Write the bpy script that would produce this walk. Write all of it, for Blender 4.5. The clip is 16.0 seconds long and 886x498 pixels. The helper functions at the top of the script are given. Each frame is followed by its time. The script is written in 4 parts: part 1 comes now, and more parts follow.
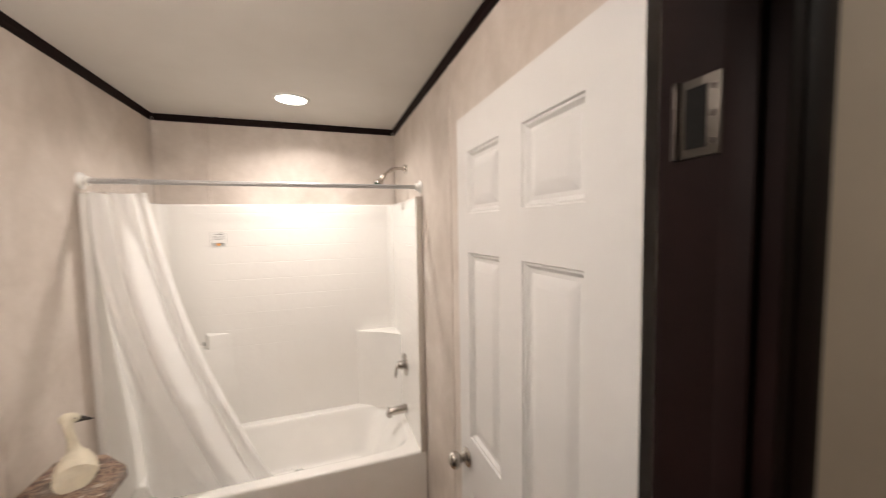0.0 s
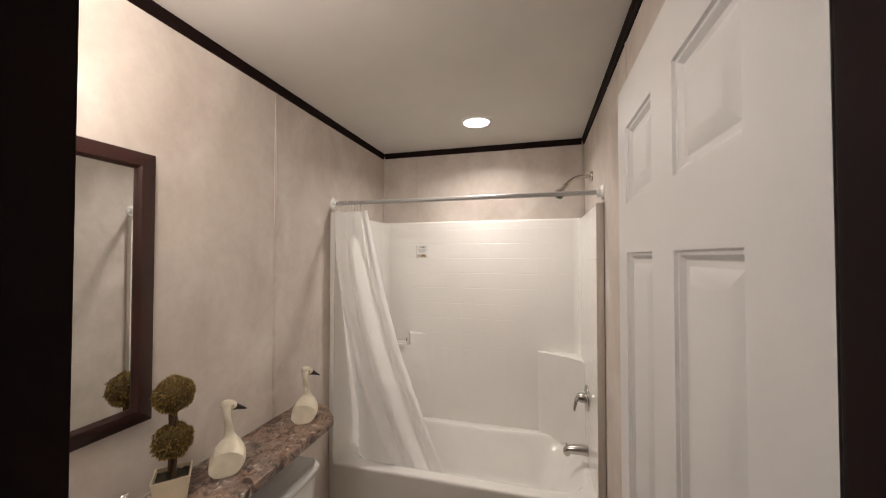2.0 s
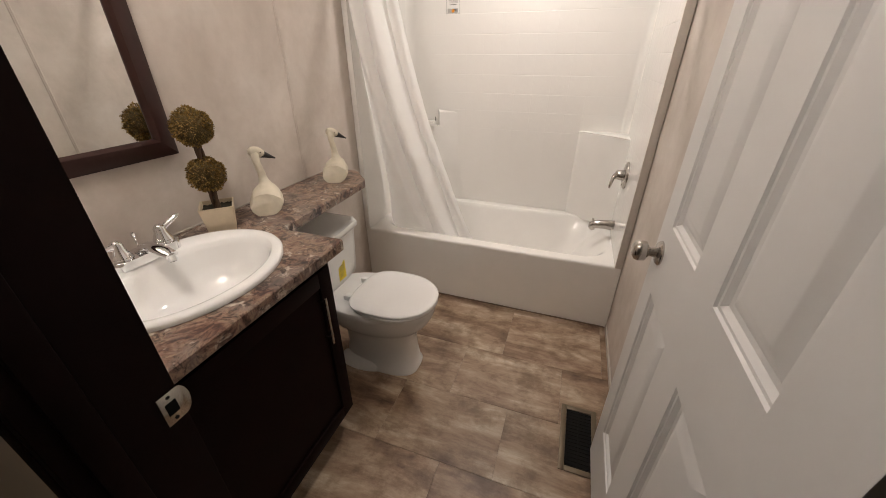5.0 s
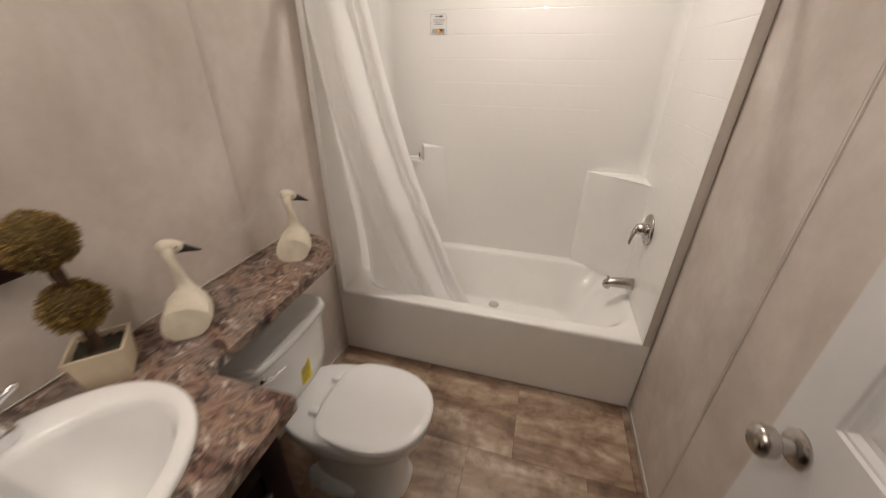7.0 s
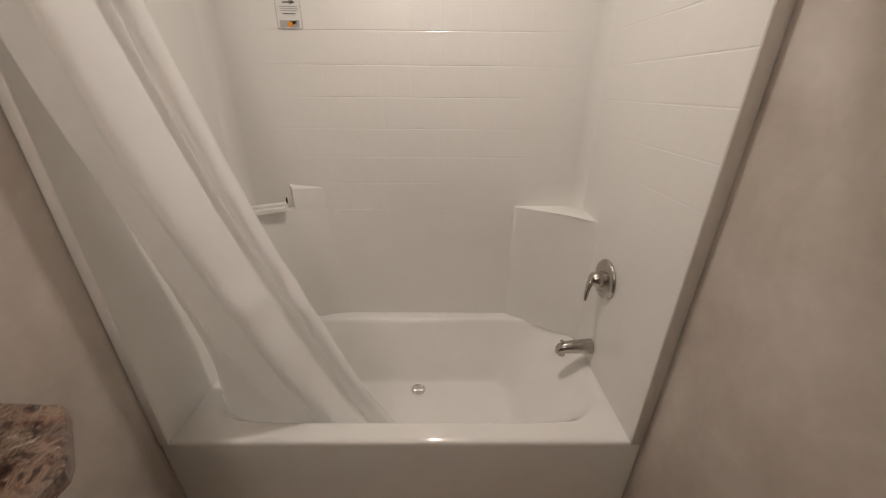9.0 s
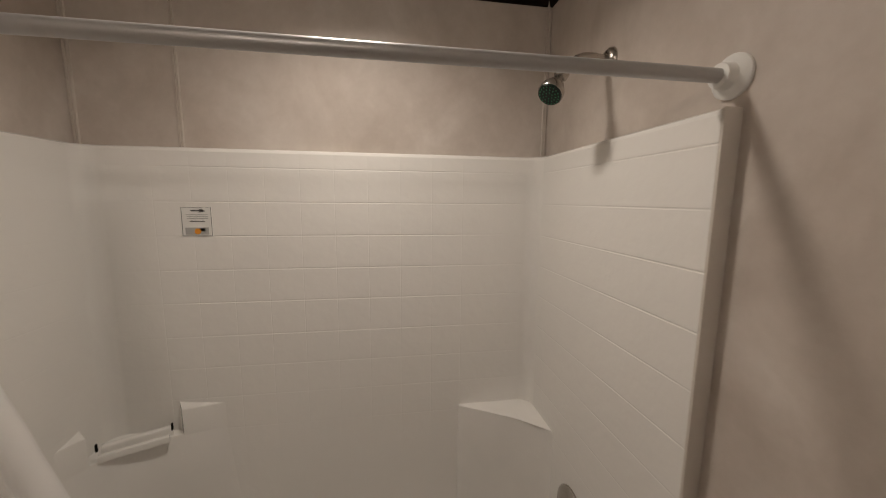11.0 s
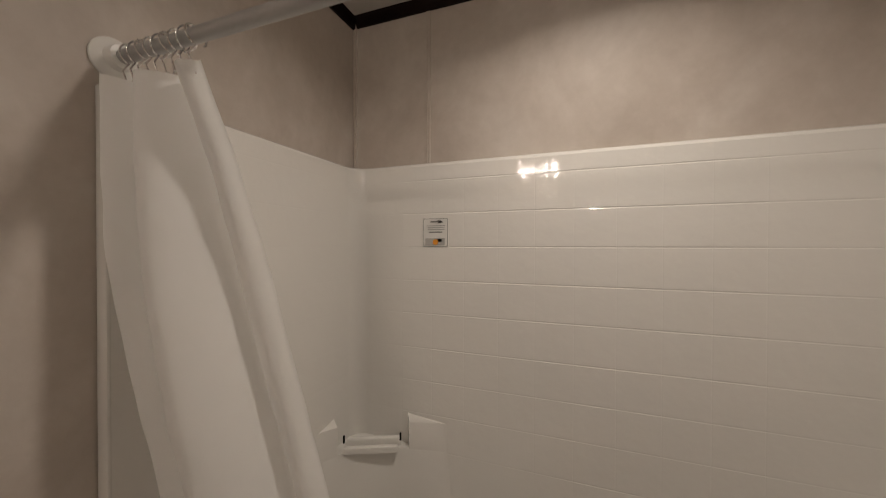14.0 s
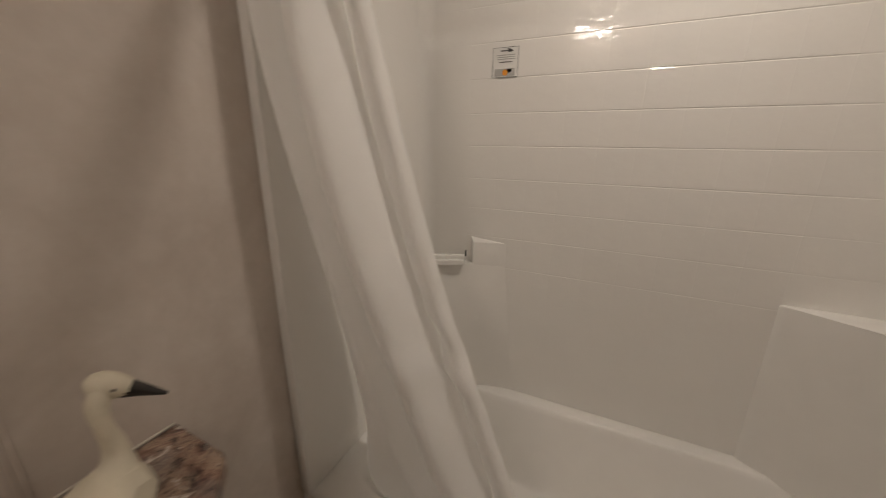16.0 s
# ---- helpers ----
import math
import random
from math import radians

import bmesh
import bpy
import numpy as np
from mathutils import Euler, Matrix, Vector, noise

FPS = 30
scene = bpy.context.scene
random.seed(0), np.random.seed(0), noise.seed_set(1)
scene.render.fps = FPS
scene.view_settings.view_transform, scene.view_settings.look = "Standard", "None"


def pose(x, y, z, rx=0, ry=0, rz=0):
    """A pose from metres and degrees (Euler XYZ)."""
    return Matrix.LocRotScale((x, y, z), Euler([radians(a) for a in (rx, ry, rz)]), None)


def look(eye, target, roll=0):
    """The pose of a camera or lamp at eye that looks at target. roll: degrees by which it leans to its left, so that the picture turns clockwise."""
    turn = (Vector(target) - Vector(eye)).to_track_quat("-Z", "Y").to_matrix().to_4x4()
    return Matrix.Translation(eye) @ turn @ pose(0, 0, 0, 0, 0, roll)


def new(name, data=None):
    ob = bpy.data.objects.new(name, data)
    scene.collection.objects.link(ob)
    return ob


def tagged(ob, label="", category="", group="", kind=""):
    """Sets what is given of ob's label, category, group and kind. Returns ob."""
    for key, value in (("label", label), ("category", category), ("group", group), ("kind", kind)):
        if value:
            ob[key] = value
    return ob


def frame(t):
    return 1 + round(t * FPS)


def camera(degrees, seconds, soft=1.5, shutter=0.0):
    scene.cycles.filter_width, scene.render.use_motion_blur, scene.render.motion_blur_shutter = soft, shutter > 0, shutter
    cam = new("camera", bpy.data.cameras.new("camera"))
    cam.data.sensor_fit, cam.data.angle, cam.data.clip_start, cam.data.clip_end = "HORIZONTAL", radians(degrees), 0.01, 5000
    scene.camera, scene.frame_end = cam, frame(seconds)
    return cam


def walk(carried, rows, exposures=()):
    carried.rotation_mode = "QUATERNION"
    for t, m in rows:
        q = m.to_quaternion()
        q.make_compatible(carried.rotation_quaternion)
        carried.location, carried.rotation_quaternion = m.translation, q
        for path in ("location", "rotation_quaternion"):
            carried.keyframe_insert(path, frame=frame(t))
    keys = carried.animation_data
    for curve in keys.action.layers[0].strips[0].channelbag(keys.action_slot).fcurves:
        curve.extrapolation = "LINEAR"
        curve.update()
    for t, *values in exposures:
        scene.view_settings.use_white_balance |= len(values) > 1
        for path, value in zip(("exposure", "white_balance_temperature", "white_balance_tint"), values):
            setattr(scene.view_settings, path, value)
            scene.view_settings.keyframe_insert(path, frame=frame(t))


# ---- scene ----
cam = camera(102.5, 16.0, soft=0.4, shutter=0.35)
PATH = [
    (0, (0.981, -1.948, 1.715), (1.621, -0.057, 1.588), -1.0),
    (0.3, (1.007, -1.91, 1.746), (1.22, 0.078, 1.694), -0.7),
    (0.5, (1.005, -1.97, 1.761), (0.952, 0.029, 1.746), -0.5),
    (0.6, (1.016, -1.967, 1.766), (0.867, 0.028, 1.773), -0.3),
    (1, (1.089, -1.974, 1.764), (0.731, -0.007, 1.82), -0.2),
    (1.5, (1.184, -1.901, 1.709), (0.743, 0.048, 1.785), -0.2),
    (2, (1.208, -1.887, 1.62), (0.689, 0.045, 1.661), 0.0),
    (2.5, (1.183, -1.864, 1.528), (0.611, 0.048, 1.394), -0.1),
    (3, (1.161, -1.851, 1.473), (0.581, 0.025, 1.092), 0.0),
    (3.5, (1.164, -1.836, 1.432), (0.585, -0.01, 0.859), 0.1),
    (4, (1.17, -1.839, 1.381), (0.588, -0.065, 0.664), 0.1),
    (4.2, (1.171, -1.837, 1.367), (0.591, -0.087, 0.592), 0.1),
    (6.3, (1.047, -1.636, 1.407), (0.452, -0.041, 0.355), 0.4),
    (6.5, (0.991, -1.59, 1.451), (0.415, 0.015, 0.406), 0.7),
    (7, (0.961, -1.373, 1.481), (0.483, 0.331, 0.55), 0.6),
    (7.5, (0.952, -1.056, 1.452), (0.605, 0.748, 0.659), 0.4),
    (8, (0.893, -0.895, 1.392), (0.634, 0.923, 0.6), 0.5),
    (8.5, (0.841, -0.833, 1.359), (0.732, 0.993, 0.551), 0.5),
    (9, (0.876, -0.771, 1.417), (0.893, 1.053, 0.595), 0.5),
    (9.5, (0.952, -0.751, 1.554), (1.066, 1.071, 0.738), 0.1),
    (9.7, (0.977, -0.755, 1.589), (1.154, 1.094, 0.847), -0.1),
    (11.8, (0.875, -0.369, 1.752), (1.194, 1.603, 1.658), 0.2),
    (12, (0.86, -0.354, 1.744), (1.068, 1.634, 1.691), -0.0),
    (12.5, (0.854, -0.35, 1.738), (0.67, 1.642, 1.726), -0.1),
    (13, (0.816, -0.369, 1.71), (0.351, 1.576, 1.735), 0.1),
    (13.5, (0.789, -0.385, 1.683), (0.163, 1.515, 1.686), 0.2),
    (14, (0.776, -0.364, 1.609), (0.065, 1.505, 1.592), 0.1),
    (14.5, (0.736, -0.354, 1.549), (0.034, 1.51, 1.369), 0.2),
    (15, (0.713, -0.357, 1.499), (0.015, 1.481, 1.131), 0.0),
    (15.5, (0.707, -0.353, 1.437), (0.008, 1.443, 0.901), -0.2),
    (15.8, (0.755, -0.463, 1.385), (-0.025, 1.294, 0.834), 0.7),
    (16, (0.717, -0.558, 1.393), (-0.101, 1.176, 0.823), 0.6),
]
EXPOSURE = [(0.0, 0.44, 6430, 10), (0.5, 0.10, 6430, 10), (1.0, 0.10, 6430, 10), (1.5, 0.0, 6420, 10), (2.5, -0.12, 6420, 10), (3.5, 0.06, 6400, 10), (4.2, 0.15, 6400, 10), (6.5, 0.26, 6380, 10),
            (7.0, -0.02, 6430, 10), (8.0, -0.34, 6500, 10), (9.0, -0.48, 6570, 10), (9.7, -0.71, 6620, 10), (12.0, -1.17, 6850, 10), (14.0, -1.13, 6850, 10), (15.0, -1.14, 6850, 10), (16.0, -0.86, 6850, 10)]
walk(cam, [(t, look(eye, target, roll)) for t, eye, target, roll in PATH], EXPOSURE)

# ---------- world and light ----------
world = bpy.data.worlds.new("world")
scene.world = world
world.use_nodes = True
world.node_tree.nodes["Background"].inputs[0].default_value = (0.9, 0.95, 1.0, 1)
world.node_tree.nodes["Background"].inputs[1].default_value = 0.02

# the room: x across (wall_west 0, wall_east ROOM_W), y to the tub's back wall, z up; the tub's front stands on y = 0
ROOM_W, BACK, FRONT, CEIL = 1.52, 0.745, -1.605, 2.44
WALL_T = 0.115
TOP = 0.86                      # worktop height
DOOR_L, DOOR_R, DOOR_H = 0.68, 1.397, 2.09
SUR = 0.715                     # face of the tub surround's back

can = bpy.data.lights.new("downlight_lamp", "AREA")
can.shape, can.size, can.energy, can.color, can.spread = "DISK", 0.10, 8.6, (0.995, 0.906, 0.828), radians(148)
can_ob = new("downlight_lamp", can)
can_ob.matrix_world = pose(0.845, 0.25, 2.425)
BULB_POWER = 101.0


# ---------- materials ----------
def nodes_of(name):
    m = bpy.data.materials.new(name)
    m.use_nodes = True
    nt = m.node_tree
    return m, nt, nt.nodes["Principled BSDF"]


def link(nt, a, b):
    nt.links.new(a, b)


def coords(nt, scale=(1, 1, 1), loc=(0, 0, 0), space="Object"):
    tc = nt.nodes.new("ShaderNodeTexCoord")
    mp = nt.nodes.new("ShaderNodeMapping")
    mp.inputs["Scale"].default_value, mp.inputs["Location"].default_value = scale, loc
    link(nt, tc.outputs[space], mp.inputs[0])
    return mp.outputs[0]


def noise_tex(nt, vec, scale, detail=4, rough=0.6, distortion=0.0):
    n = nt.nodes.new("ShaderNodeTexNoise")
    n.inputs["Scale"].default_value, n.inputs["Detail"].default_value = scale, detail
    n.inputs["Roughness"].default_value, n.inputs["Distortion"].default_value = rough, distortion
    link(nt, vec, n.inputs["Vector"])
    return n.outputs["Fac"]


def ramp(nt, fac, stops):
    r = nt.nodes.new("ShaderNodeValToRGB")
    el = r.color_ramp.elements
    while len(el) < len(stops):
        el.new(0.5)
    for e, (p, c) in zip(el, stops):
        e.position, e.color = p, (*c, 1)
    link(nt, fac, r.inputs[0])
    return r.outputs[0]


def mix(nt, fac, a, b, kind="MIX"):
    n = nt.nodes.new("ShaderNodeMix")
    n.data_type, n.blend_type = "RGBA", kind
    for sock, v in ((n.inputs[0], fac), (n.inputs[6], a), (n.inputs[7], b)):
        if isinstance(v, (int, float)):
            sock.default_value = v
        elif isinstance(v, tuple):
            sock.default_value = (*v, 1)
        else:
            link(nt, v, sock)
    return n.outputs[2]


def add_bump(nt, bsdf, height, strength, distance=0.002):
    b = nt.nodes.new("ShaderNodeBump")
    b.inputs["Strength"].default_value, b.inputs["Distance"].default_value = strength, distance
    link(nt, height, b.inputs["Height"])
    link(nt, b.outputs[0], bsdf.inputs["Normal"])


def simple(name, color, rough=0.5, metal=0.0, vary=0.06, grain=60.0, coarse=5.0, bump=0.05, rough_vary=0.08, coat=0.0, spec=0.5):
    """A surface of one colour with fine grain and slow, faint change."""
    m, nt, b = nodes_of(name)
    v = coords(nt)
    fine, slow = noise_tex(nt, v, grain), noise_tex(nt, v, coarse, 3)
    lo, hi = tuple(c * (1 - vary) for c in color), tuple(min(1, c * (1 + vary)) for c in color)
    c1 = ramp(nt, slow, [(0.3, lo), (0.7, hi)])
    c2 = ramp(nt, fine, [(0.3, tuple(1 - vary * 0.5 for _ in color)), (0.7, (1.0, 1.0, 1.0))])
    link(nt, mix(nt, 1.0, c1, c2, "MULTIPLY"), b.inputs["Base Color"])
    r = nt.nodes.new("ShaderNodeMapRange")
    r.inputs[3].default_value, r.inputs[4].default_value = max(0.02, rough - rough_vary), rough + rough_vary
    link(nt, slow, r.inputs[0])
    link(nt, r.outputs[0], b.inputs["Roughness"])
    b.inputs["Metallic"].default_value = metal
    b.inputs["Coat Weight"].default_value = coat
    b.inputs["Specular IOR Level"].default_value = spec
    if bump:
        add_bump(nt, b, fine, bump)
    return m


def wallpaper():
    m, nt, b = nodes_of("wallpaper_beige")
    v = coords(nt)
    big = noise_tex(nt, coords(nt, (1.0, 1.0, 0.75)), 4.6, 4, 0.55, 0.4)
    mid = noise_tex(nt, v, 26.0, 6, 0.7, 0.15)
    fine = noise_tex(nt, v, 160.0, 3)
    c = ramp(nt, big, [(0.28, (0.490, 0.428, 0.374)), (0.5, (0.575, 0.512, 0.456)), (0.74, (0.665, 0.607, 0.552))])
    d = ramp(nt, mid, [(0.28, (0.92, 0.91, 0.90)), (0.68, (1.0, 1.0, 1.0))])
    link(nt, mix(nt, 1.0, c, d, "MULTIPLY"), b.inputs["Base Color"])
    b.inputs["Roughness"].default_value = 0.5
    b.inputs["Specular IOR Level"].default_value = 0.35
    add_bump(nt, b, fine, 0.12, 0.001)
    return m


def ceiling_paint():
    m, nt, b = nodes_of("ceiling_paint")
    v = coords(nt)
    fine, slow = noise_tex(nt, v, 55.0, 6, 0.7), noise_tex(nt, v, 2.2, 3)
    link(nt, ramp(nt, slow, [(0.3, (0.60, 0.573, 0.532)), (0.7, (0.65, 0.623, 0.582))]), b.inputs["Base Color"])
    b.inputs["Roughness"].default_value = 0.75
    add_bump(nt, b, fine, 0.25, 0.002)
    return m


def laminate():
    m, nt, b = nodes_of("laminate_marbled_brown")
    v = coords(nt)
    base = noise_tex(nt, v, 15.0, 9, 0.72, 0.9)
    c = ramp(nt, base, [(0.33, (0.020, 0.010, 0.008)), (0.41, (0.085, 0.038, 0.028)), (0.47, (0.222, 0.130, 0.094)),
                        (0.53, (0.345, 0.252, 0.186)), (0.59, (0.115, 0.062, 0.046)), (0.67, (0.58, 0.49, 0.40))])
    veins = noise_tex(nt, v, 30.0, 9, 0.75, 0.8)
    dark = ramp(nt, veins, [(0.41, (0.06, 0.035, 0.030)), (0.48, (0.92, 0.90, 0.88)), (0.62, (1.0, 1.0, 1.0))])
    pale = ramp(nt, noise_tex(nt, v, 24.0, 8, 0.7, 0.6), [(0.57, (0.0, 0.0, 0.0)), (0.64, (0.85, 0.85, 0.85))])
    cold = ramp(nt, noise_tex(nt, v, 8.0, 6, 0.65, 0.3), [(0.50, (0.0, 0.0, 0.0)), (0.58, (0.75, 0.75, 0.75))])
    c = mix(nt, cold, c, mix(nt, 0.6, c, (0.19, 0.172, 0.160)))
    c = mix(nt, 0.85, c, dark, "MULTIPLY")
    link(nt, mix(nt, pale, c, (0.60, 0.54, 0.465)), b.inputs["Base Color"])
    b.inputs["Roughness"].default_value = 0.30
    add_bump(nt, b, noise_tex(nt, v, 240.0, 2), 0.05, 0.001)
    return m


def vinyl():
    m, nt, b = nodes_of("vinyl_tile_driftwood")
    tc = nt.nodes.new("ShaderNodeTexCoord")
    info = nt.nodes.new("ShaderNodeObjectInfo")
    add = nt.nodes.new("ShaderNodeVectorMath")
    add.operation = "MULTIPLY_ADD"
    comb = nt.nodes.new("ShaderNodeCombineXYZ")
    for i in range(3):
        link(nt, info.outputs["Random"], comb.inputs[i])
    add.inputs[1].default_value = (37.0, 53.0, 11.0)
    link(nt, comb.outputs[0], add.inputs[0])
    link(nt, tc.outputs["Object"], add.inputs[2])
    mp = nt.nodes.new("ShaderNodeMapping")
    mp.inputs["Scale"].default_value = (2.4, 7.5, 1.0)
    link(nt, add.outputs[0], mp.inputs[0])
    band = noise_tex(nt, mp.outputs[0], 1.0, 7, 0.66, 0.25)
    mp2 = nt.nodes.new("ShaderNodeMapping")
    mp2.inputs["Scale"].default_value = (6.0, 70.0, 1.0)
    link(nt, add.outputs[0], mp2.inputs[0])
    grain = noise_tex(nt, mp2.outputs[0], 1.0, 5, 0.7)
    c = ramp(nt, band, [(0.32, (0.155, 0.092, 0.058)), (0.43, (0.31, 0.204, 0.135)), (0.53, (0.46, 0.34, 0.238)), (0.61, (0.62, 0.50, 0.375)), (0.69, (0.77, 0.67, 0.54))])
    g = ramp(nt, grain, [(0.3, (0.84, 0.83, 0.81)), (0.65, (1.0, 1.0, 1.0))])
    blot = ramp(nt, noise_tex(nt, add.outputs[0], 9.0, 5, 0.65), [(0.36, (0.62, 0.57, 0.52)), (0.53, (1.0, 1.0, 1.0))])
    g = mix(nt, 1.0, g, blot, "MULTIPLY")
    tone = ramp(nt, info.outputs["Random"], [(0.0, (0.72, 0.69, 0.66)), (1.0, (1.0, 1.0, 1.0))])
    c = mix(nt, 1.0, mix(nt, 1.0, c, g, "MULTIPLY"), tone, "MULTIPLY")
    link(nt, c, b.inputs["Base Color"])
    b.inputs["Roughness"].default_value = 0.42
    add_bump(nt, b, grain, 0.12, 0.001)
    return m


def fabric():
    m, nt, b = nodes_of("curtain_fabric")
    v = coords(nt)
    weave = noise_tex(nt, v, 420.0, 2)
    link(nt, ramp(nt, noise_tex(nt, v, 6.0, 3), [(0.3, (0.93, 0.92, 0.905)), (0.7, (0.96, 0.955, 0.945))]), b.inputs["Base Color"])
    b.inputs["Roughness"].default_value = 0.6
    add_bump(nt, b, weave, 0.15, 0.0006)
    tr = nt.nodes.new("ShaderNodeBsdfTranslucent")
    tr.inputs[0].default_value = (0.97, 0.96, 0.94, 1)
    sh = nt.nodes.new("ShaderNodeMixShader")
    sh.inputs[0].default_value = 0.36
    link(nt, b.outputs[0], sh.inputs[1])
    link(nt, tr.outputs[0], sh.inputs[2])
    link(nt, sh.outputs[0], nt.nodes["Material Output"].inputs[0])
    return m


def embossed(name, color):
    """Glossy moulded gelcoat with a fine pressed grain and slow waves."""
    m, nt, b = nodes_of(name)
    v = coords(nt)
    slow = noise_tex(nt, v, 5.0, 3)
    link(nt, ramp(nt, slow, [(0.3, tuple(c * 0.985 for c in color)), (0.7, color)]), b.inputs["Base Color"])
    b.inputs["Roughness"].default_value = 0.03
    waves, grain = noise_tex(nt, v, 26.0, 2, 0.5), noise_tex(nt, coords(nt, (1.0, 1.0, 2.2)), 95.0, 2, 0.5)
    h = nt.nodes.new("ShaderNodeMath")
    h.operation = "MULTIPLY_ADD"
    h.inputs[1].default_value = 0.05
    link(nt, grain, h.inputs[0])
    link(nt, waves, h.inputs[2])
    add_bump(nt, b, h.outputs[0], 0.42, 0.002)
    return m


def moss():
    m, nt, b = nodes_of("moss_dry")
    geo = nt.nodes.new("ShaderNodeNewGeometry")
    v = coords(nt)
    a = ramp(nt, geo.outputs["Random Per Island"], [(0.0, (0.13, 0.085, 0.020)), (0.5, (0.31, 0.205, 0.052)), (1.0, (0.55, 0.36, 0.11))])
    s = ramp(nt, noise_tex(nt, v, 40.0, 3), [(0.35, (0.6, 0.55, 0.45)), (0.65, (1.0, 1.0, 1.0))])
    link(nt, mix(nt, 1.0, a, s, "MULTIPLY"), b.inputs["Base Color"])
    b.inputs["Roughness"].default_value = 0.9
    return m


def emitter(name, color, strength):
    m, nt, b = nodes_of(name)
    b.inputs["Base Color"].default_value = (0.8, 0.8, 0.8, 1)
    b.inputs["Emission Color"].default_value = (*color, 1)
    b.inputs["Emission Strength"].default_value = strength
    return m


def mirror_glass():
    m, nt, b = nodes_of("mirror_glass")
    b.inputs["Base Color"].default_value = (0.86, 0.88, 0.87, 1)
    b.inputs["Metallic"].default_value = 1.0
    b.inputs["Roughness"].default_value = 0.015
    return m


WALLPAPER, CEILING, LAMINATE, VINYL, FABRIC, MOSS = wallpaper(), ceiling_paint(), laminate(), vinyl(), fabric(), moss()
GEL = simple("gelcoat_white", (0.835, 0.815, 0.778), 0.045, vary=0.02, bump=0.13, grain=16, rough_vary=0.02)
GEL_TEX = embossed("gelcoat_embossed", (0.835, 0.815, 0.778))
CERAMIC = simple("vitreous_china", (0.84, 0.835, 0.815), 0.09, vary=0.015, bump=0.0, rough_vary=0.02)
SEAT_WHITE = simple("seat_plastic", (0.82, 0.81, 0.79), 0.2, vary=0.015, bump=0.02, rough_vary=0.03)
DOOR_PAINT = simple("door_paint_white", (0.67, 0.66, 0.643), 0.48, vary=0.02, bump=0.06, grain=110)
ESPRESSO = simple("espresso_wood", (0.0105, 0.0045, 0.004), 0.55, vary=0.3, grain=90, bump=0.08, spec=0.08)
CABINET = simple("espresso_cabinet", (0.0095, 0.0038, 0.0034), 0.5, vary=0.3, grain=90, bump=0.06, spec=0.05)
FRAME_BROWN = simple("mirror_frame_brown", (0.034, 0.013, 0.010), 0.42, vary=0.25, grain=80, bump=0.08, spec=0.25)
CHROME = simple("chrome", (0.86, 0.86, 0.87), 0.07, 1.0, vary=0.02, bump=0.0, rough_vary=0.03)
NICKEL = simple("brushed_nickel", (0.50, 0.465, 0.43), 0.24, 1.0, vary=0.05, grain=200, bump=0.03)
SATIN = simple("satin_steel", (0.72, 0.71, 0.70), 0.34, 1.0, vary=0.03, bump=0.02)
ROD_METAL = simple("rod_satin", (0.46, 0.455, 0.45), 0.36, 0.35, vary=0.03, bump=0.02)
WHITE_PLASTIC = simple("white_plastic", (0.78, 0.77, 0.74), 0.35, vary=0.02, bump=0.02)
FAN_WHITE = simple("fan_plastic", (0.70, 0.675, 0.63), 0.45, vary=0.03, bump=0.02)
# near-black that paints the shade inside openings; small dark parts use it too
DARK_HOLE = simple("hole_shade_and_dark_parts", (0.008, 0.0075, 0.007), 0.8, vary=0.1, bump=0.0, spec=0.12)
HEAD_FACE = simple("shower_face_dark_green", (0.010, 0.022, 0.017), 0.2, vary=0.1, bump=0.0)
NOZZLE = simple("nozzle_green", (0.03, 0.22, 0.10), 0.4, vary=0.1, bump=0.0)
SWAN_WHITE = simple("carved_wood_cream", (0.68, 0.62, 0.49), 0.55, vary=0.10, grain=32, coarse=14, bump=0.45)
SWAN_DARK = simple("beak_black", (0.018, 0.014, 0.012), 0.45, vary=0.1, bump=0.05)
POT = simple("pot_cream", (0.60, 0.50, 0.36), 0.6, vary=0.12, grain=70, bump=0.15)
SOIL = simple("soil_moss_dark", (0.035, 0.028, 0.012), 0.95, vary=0.4, grain=90, bump=0.6)
MOSS_CORE = simple("moss_core", (0.13, 0.090, 0.028), 0.95, vary=0.4, grain=90, bump=0.6)
TWIG = simple("twig_bark", (0.11, 0.062, 0.035), 0.85, vary=0.3, grain=80, bump=0.4)
YELLOW = simple("sticker_yellow", (0.80, 0.62, 0.03), 0.5, vary=0.03, bump=0.0)
PAPER = simple("label_paper", (0.78, 0.77, 0.74), 0.45, vary=0.02, bump=0.0)
INK = simple("print_grey", (0.16, 0.155, 0.15), 0.6, vary=0.05, bump=0.0)
INK_SOFT = simple("print_light_grey", (0.45, 0.44, 0.42), 0.6, vary=0.05, bump=0.0)
ORANGE = simple("print_orange", (0.85, 0.33, 0.03), 0.55, vary=0.05, bump=0.0)
HINGE_LEAF = simple("hinge_dull_nickel", (0.070, 0.060, 0.050), 0.48, 0.8, vary=0.1, bump=0.05)
HINGE = simple("hinge_dark_bronze", (0.040, 0.030, 0.024), 0.38, 0.6, vary=0.2, bump=0.05)
BRONZE = simple("register_bronze", (0.15, 0.115, 0.075), 0.4, 0.5, vary=0.15, bump=0.05)
# east flange: white gelcoat with its shade mixed into the colour
FLANGE_SHADED = simple("flange_white_shaded", (0.60, 0.555, 0.50), 0.4, vary=0.04, bump=0.03)
STRIP = simple("base_strip_beige", (0.50, 0.45, 0.385), 0.5, vary=0.08, bump=0.05)
SUBFLOOR = simple("joint_brown", (0.25, 0.185, 0.135), 0.8, vary=0.2)
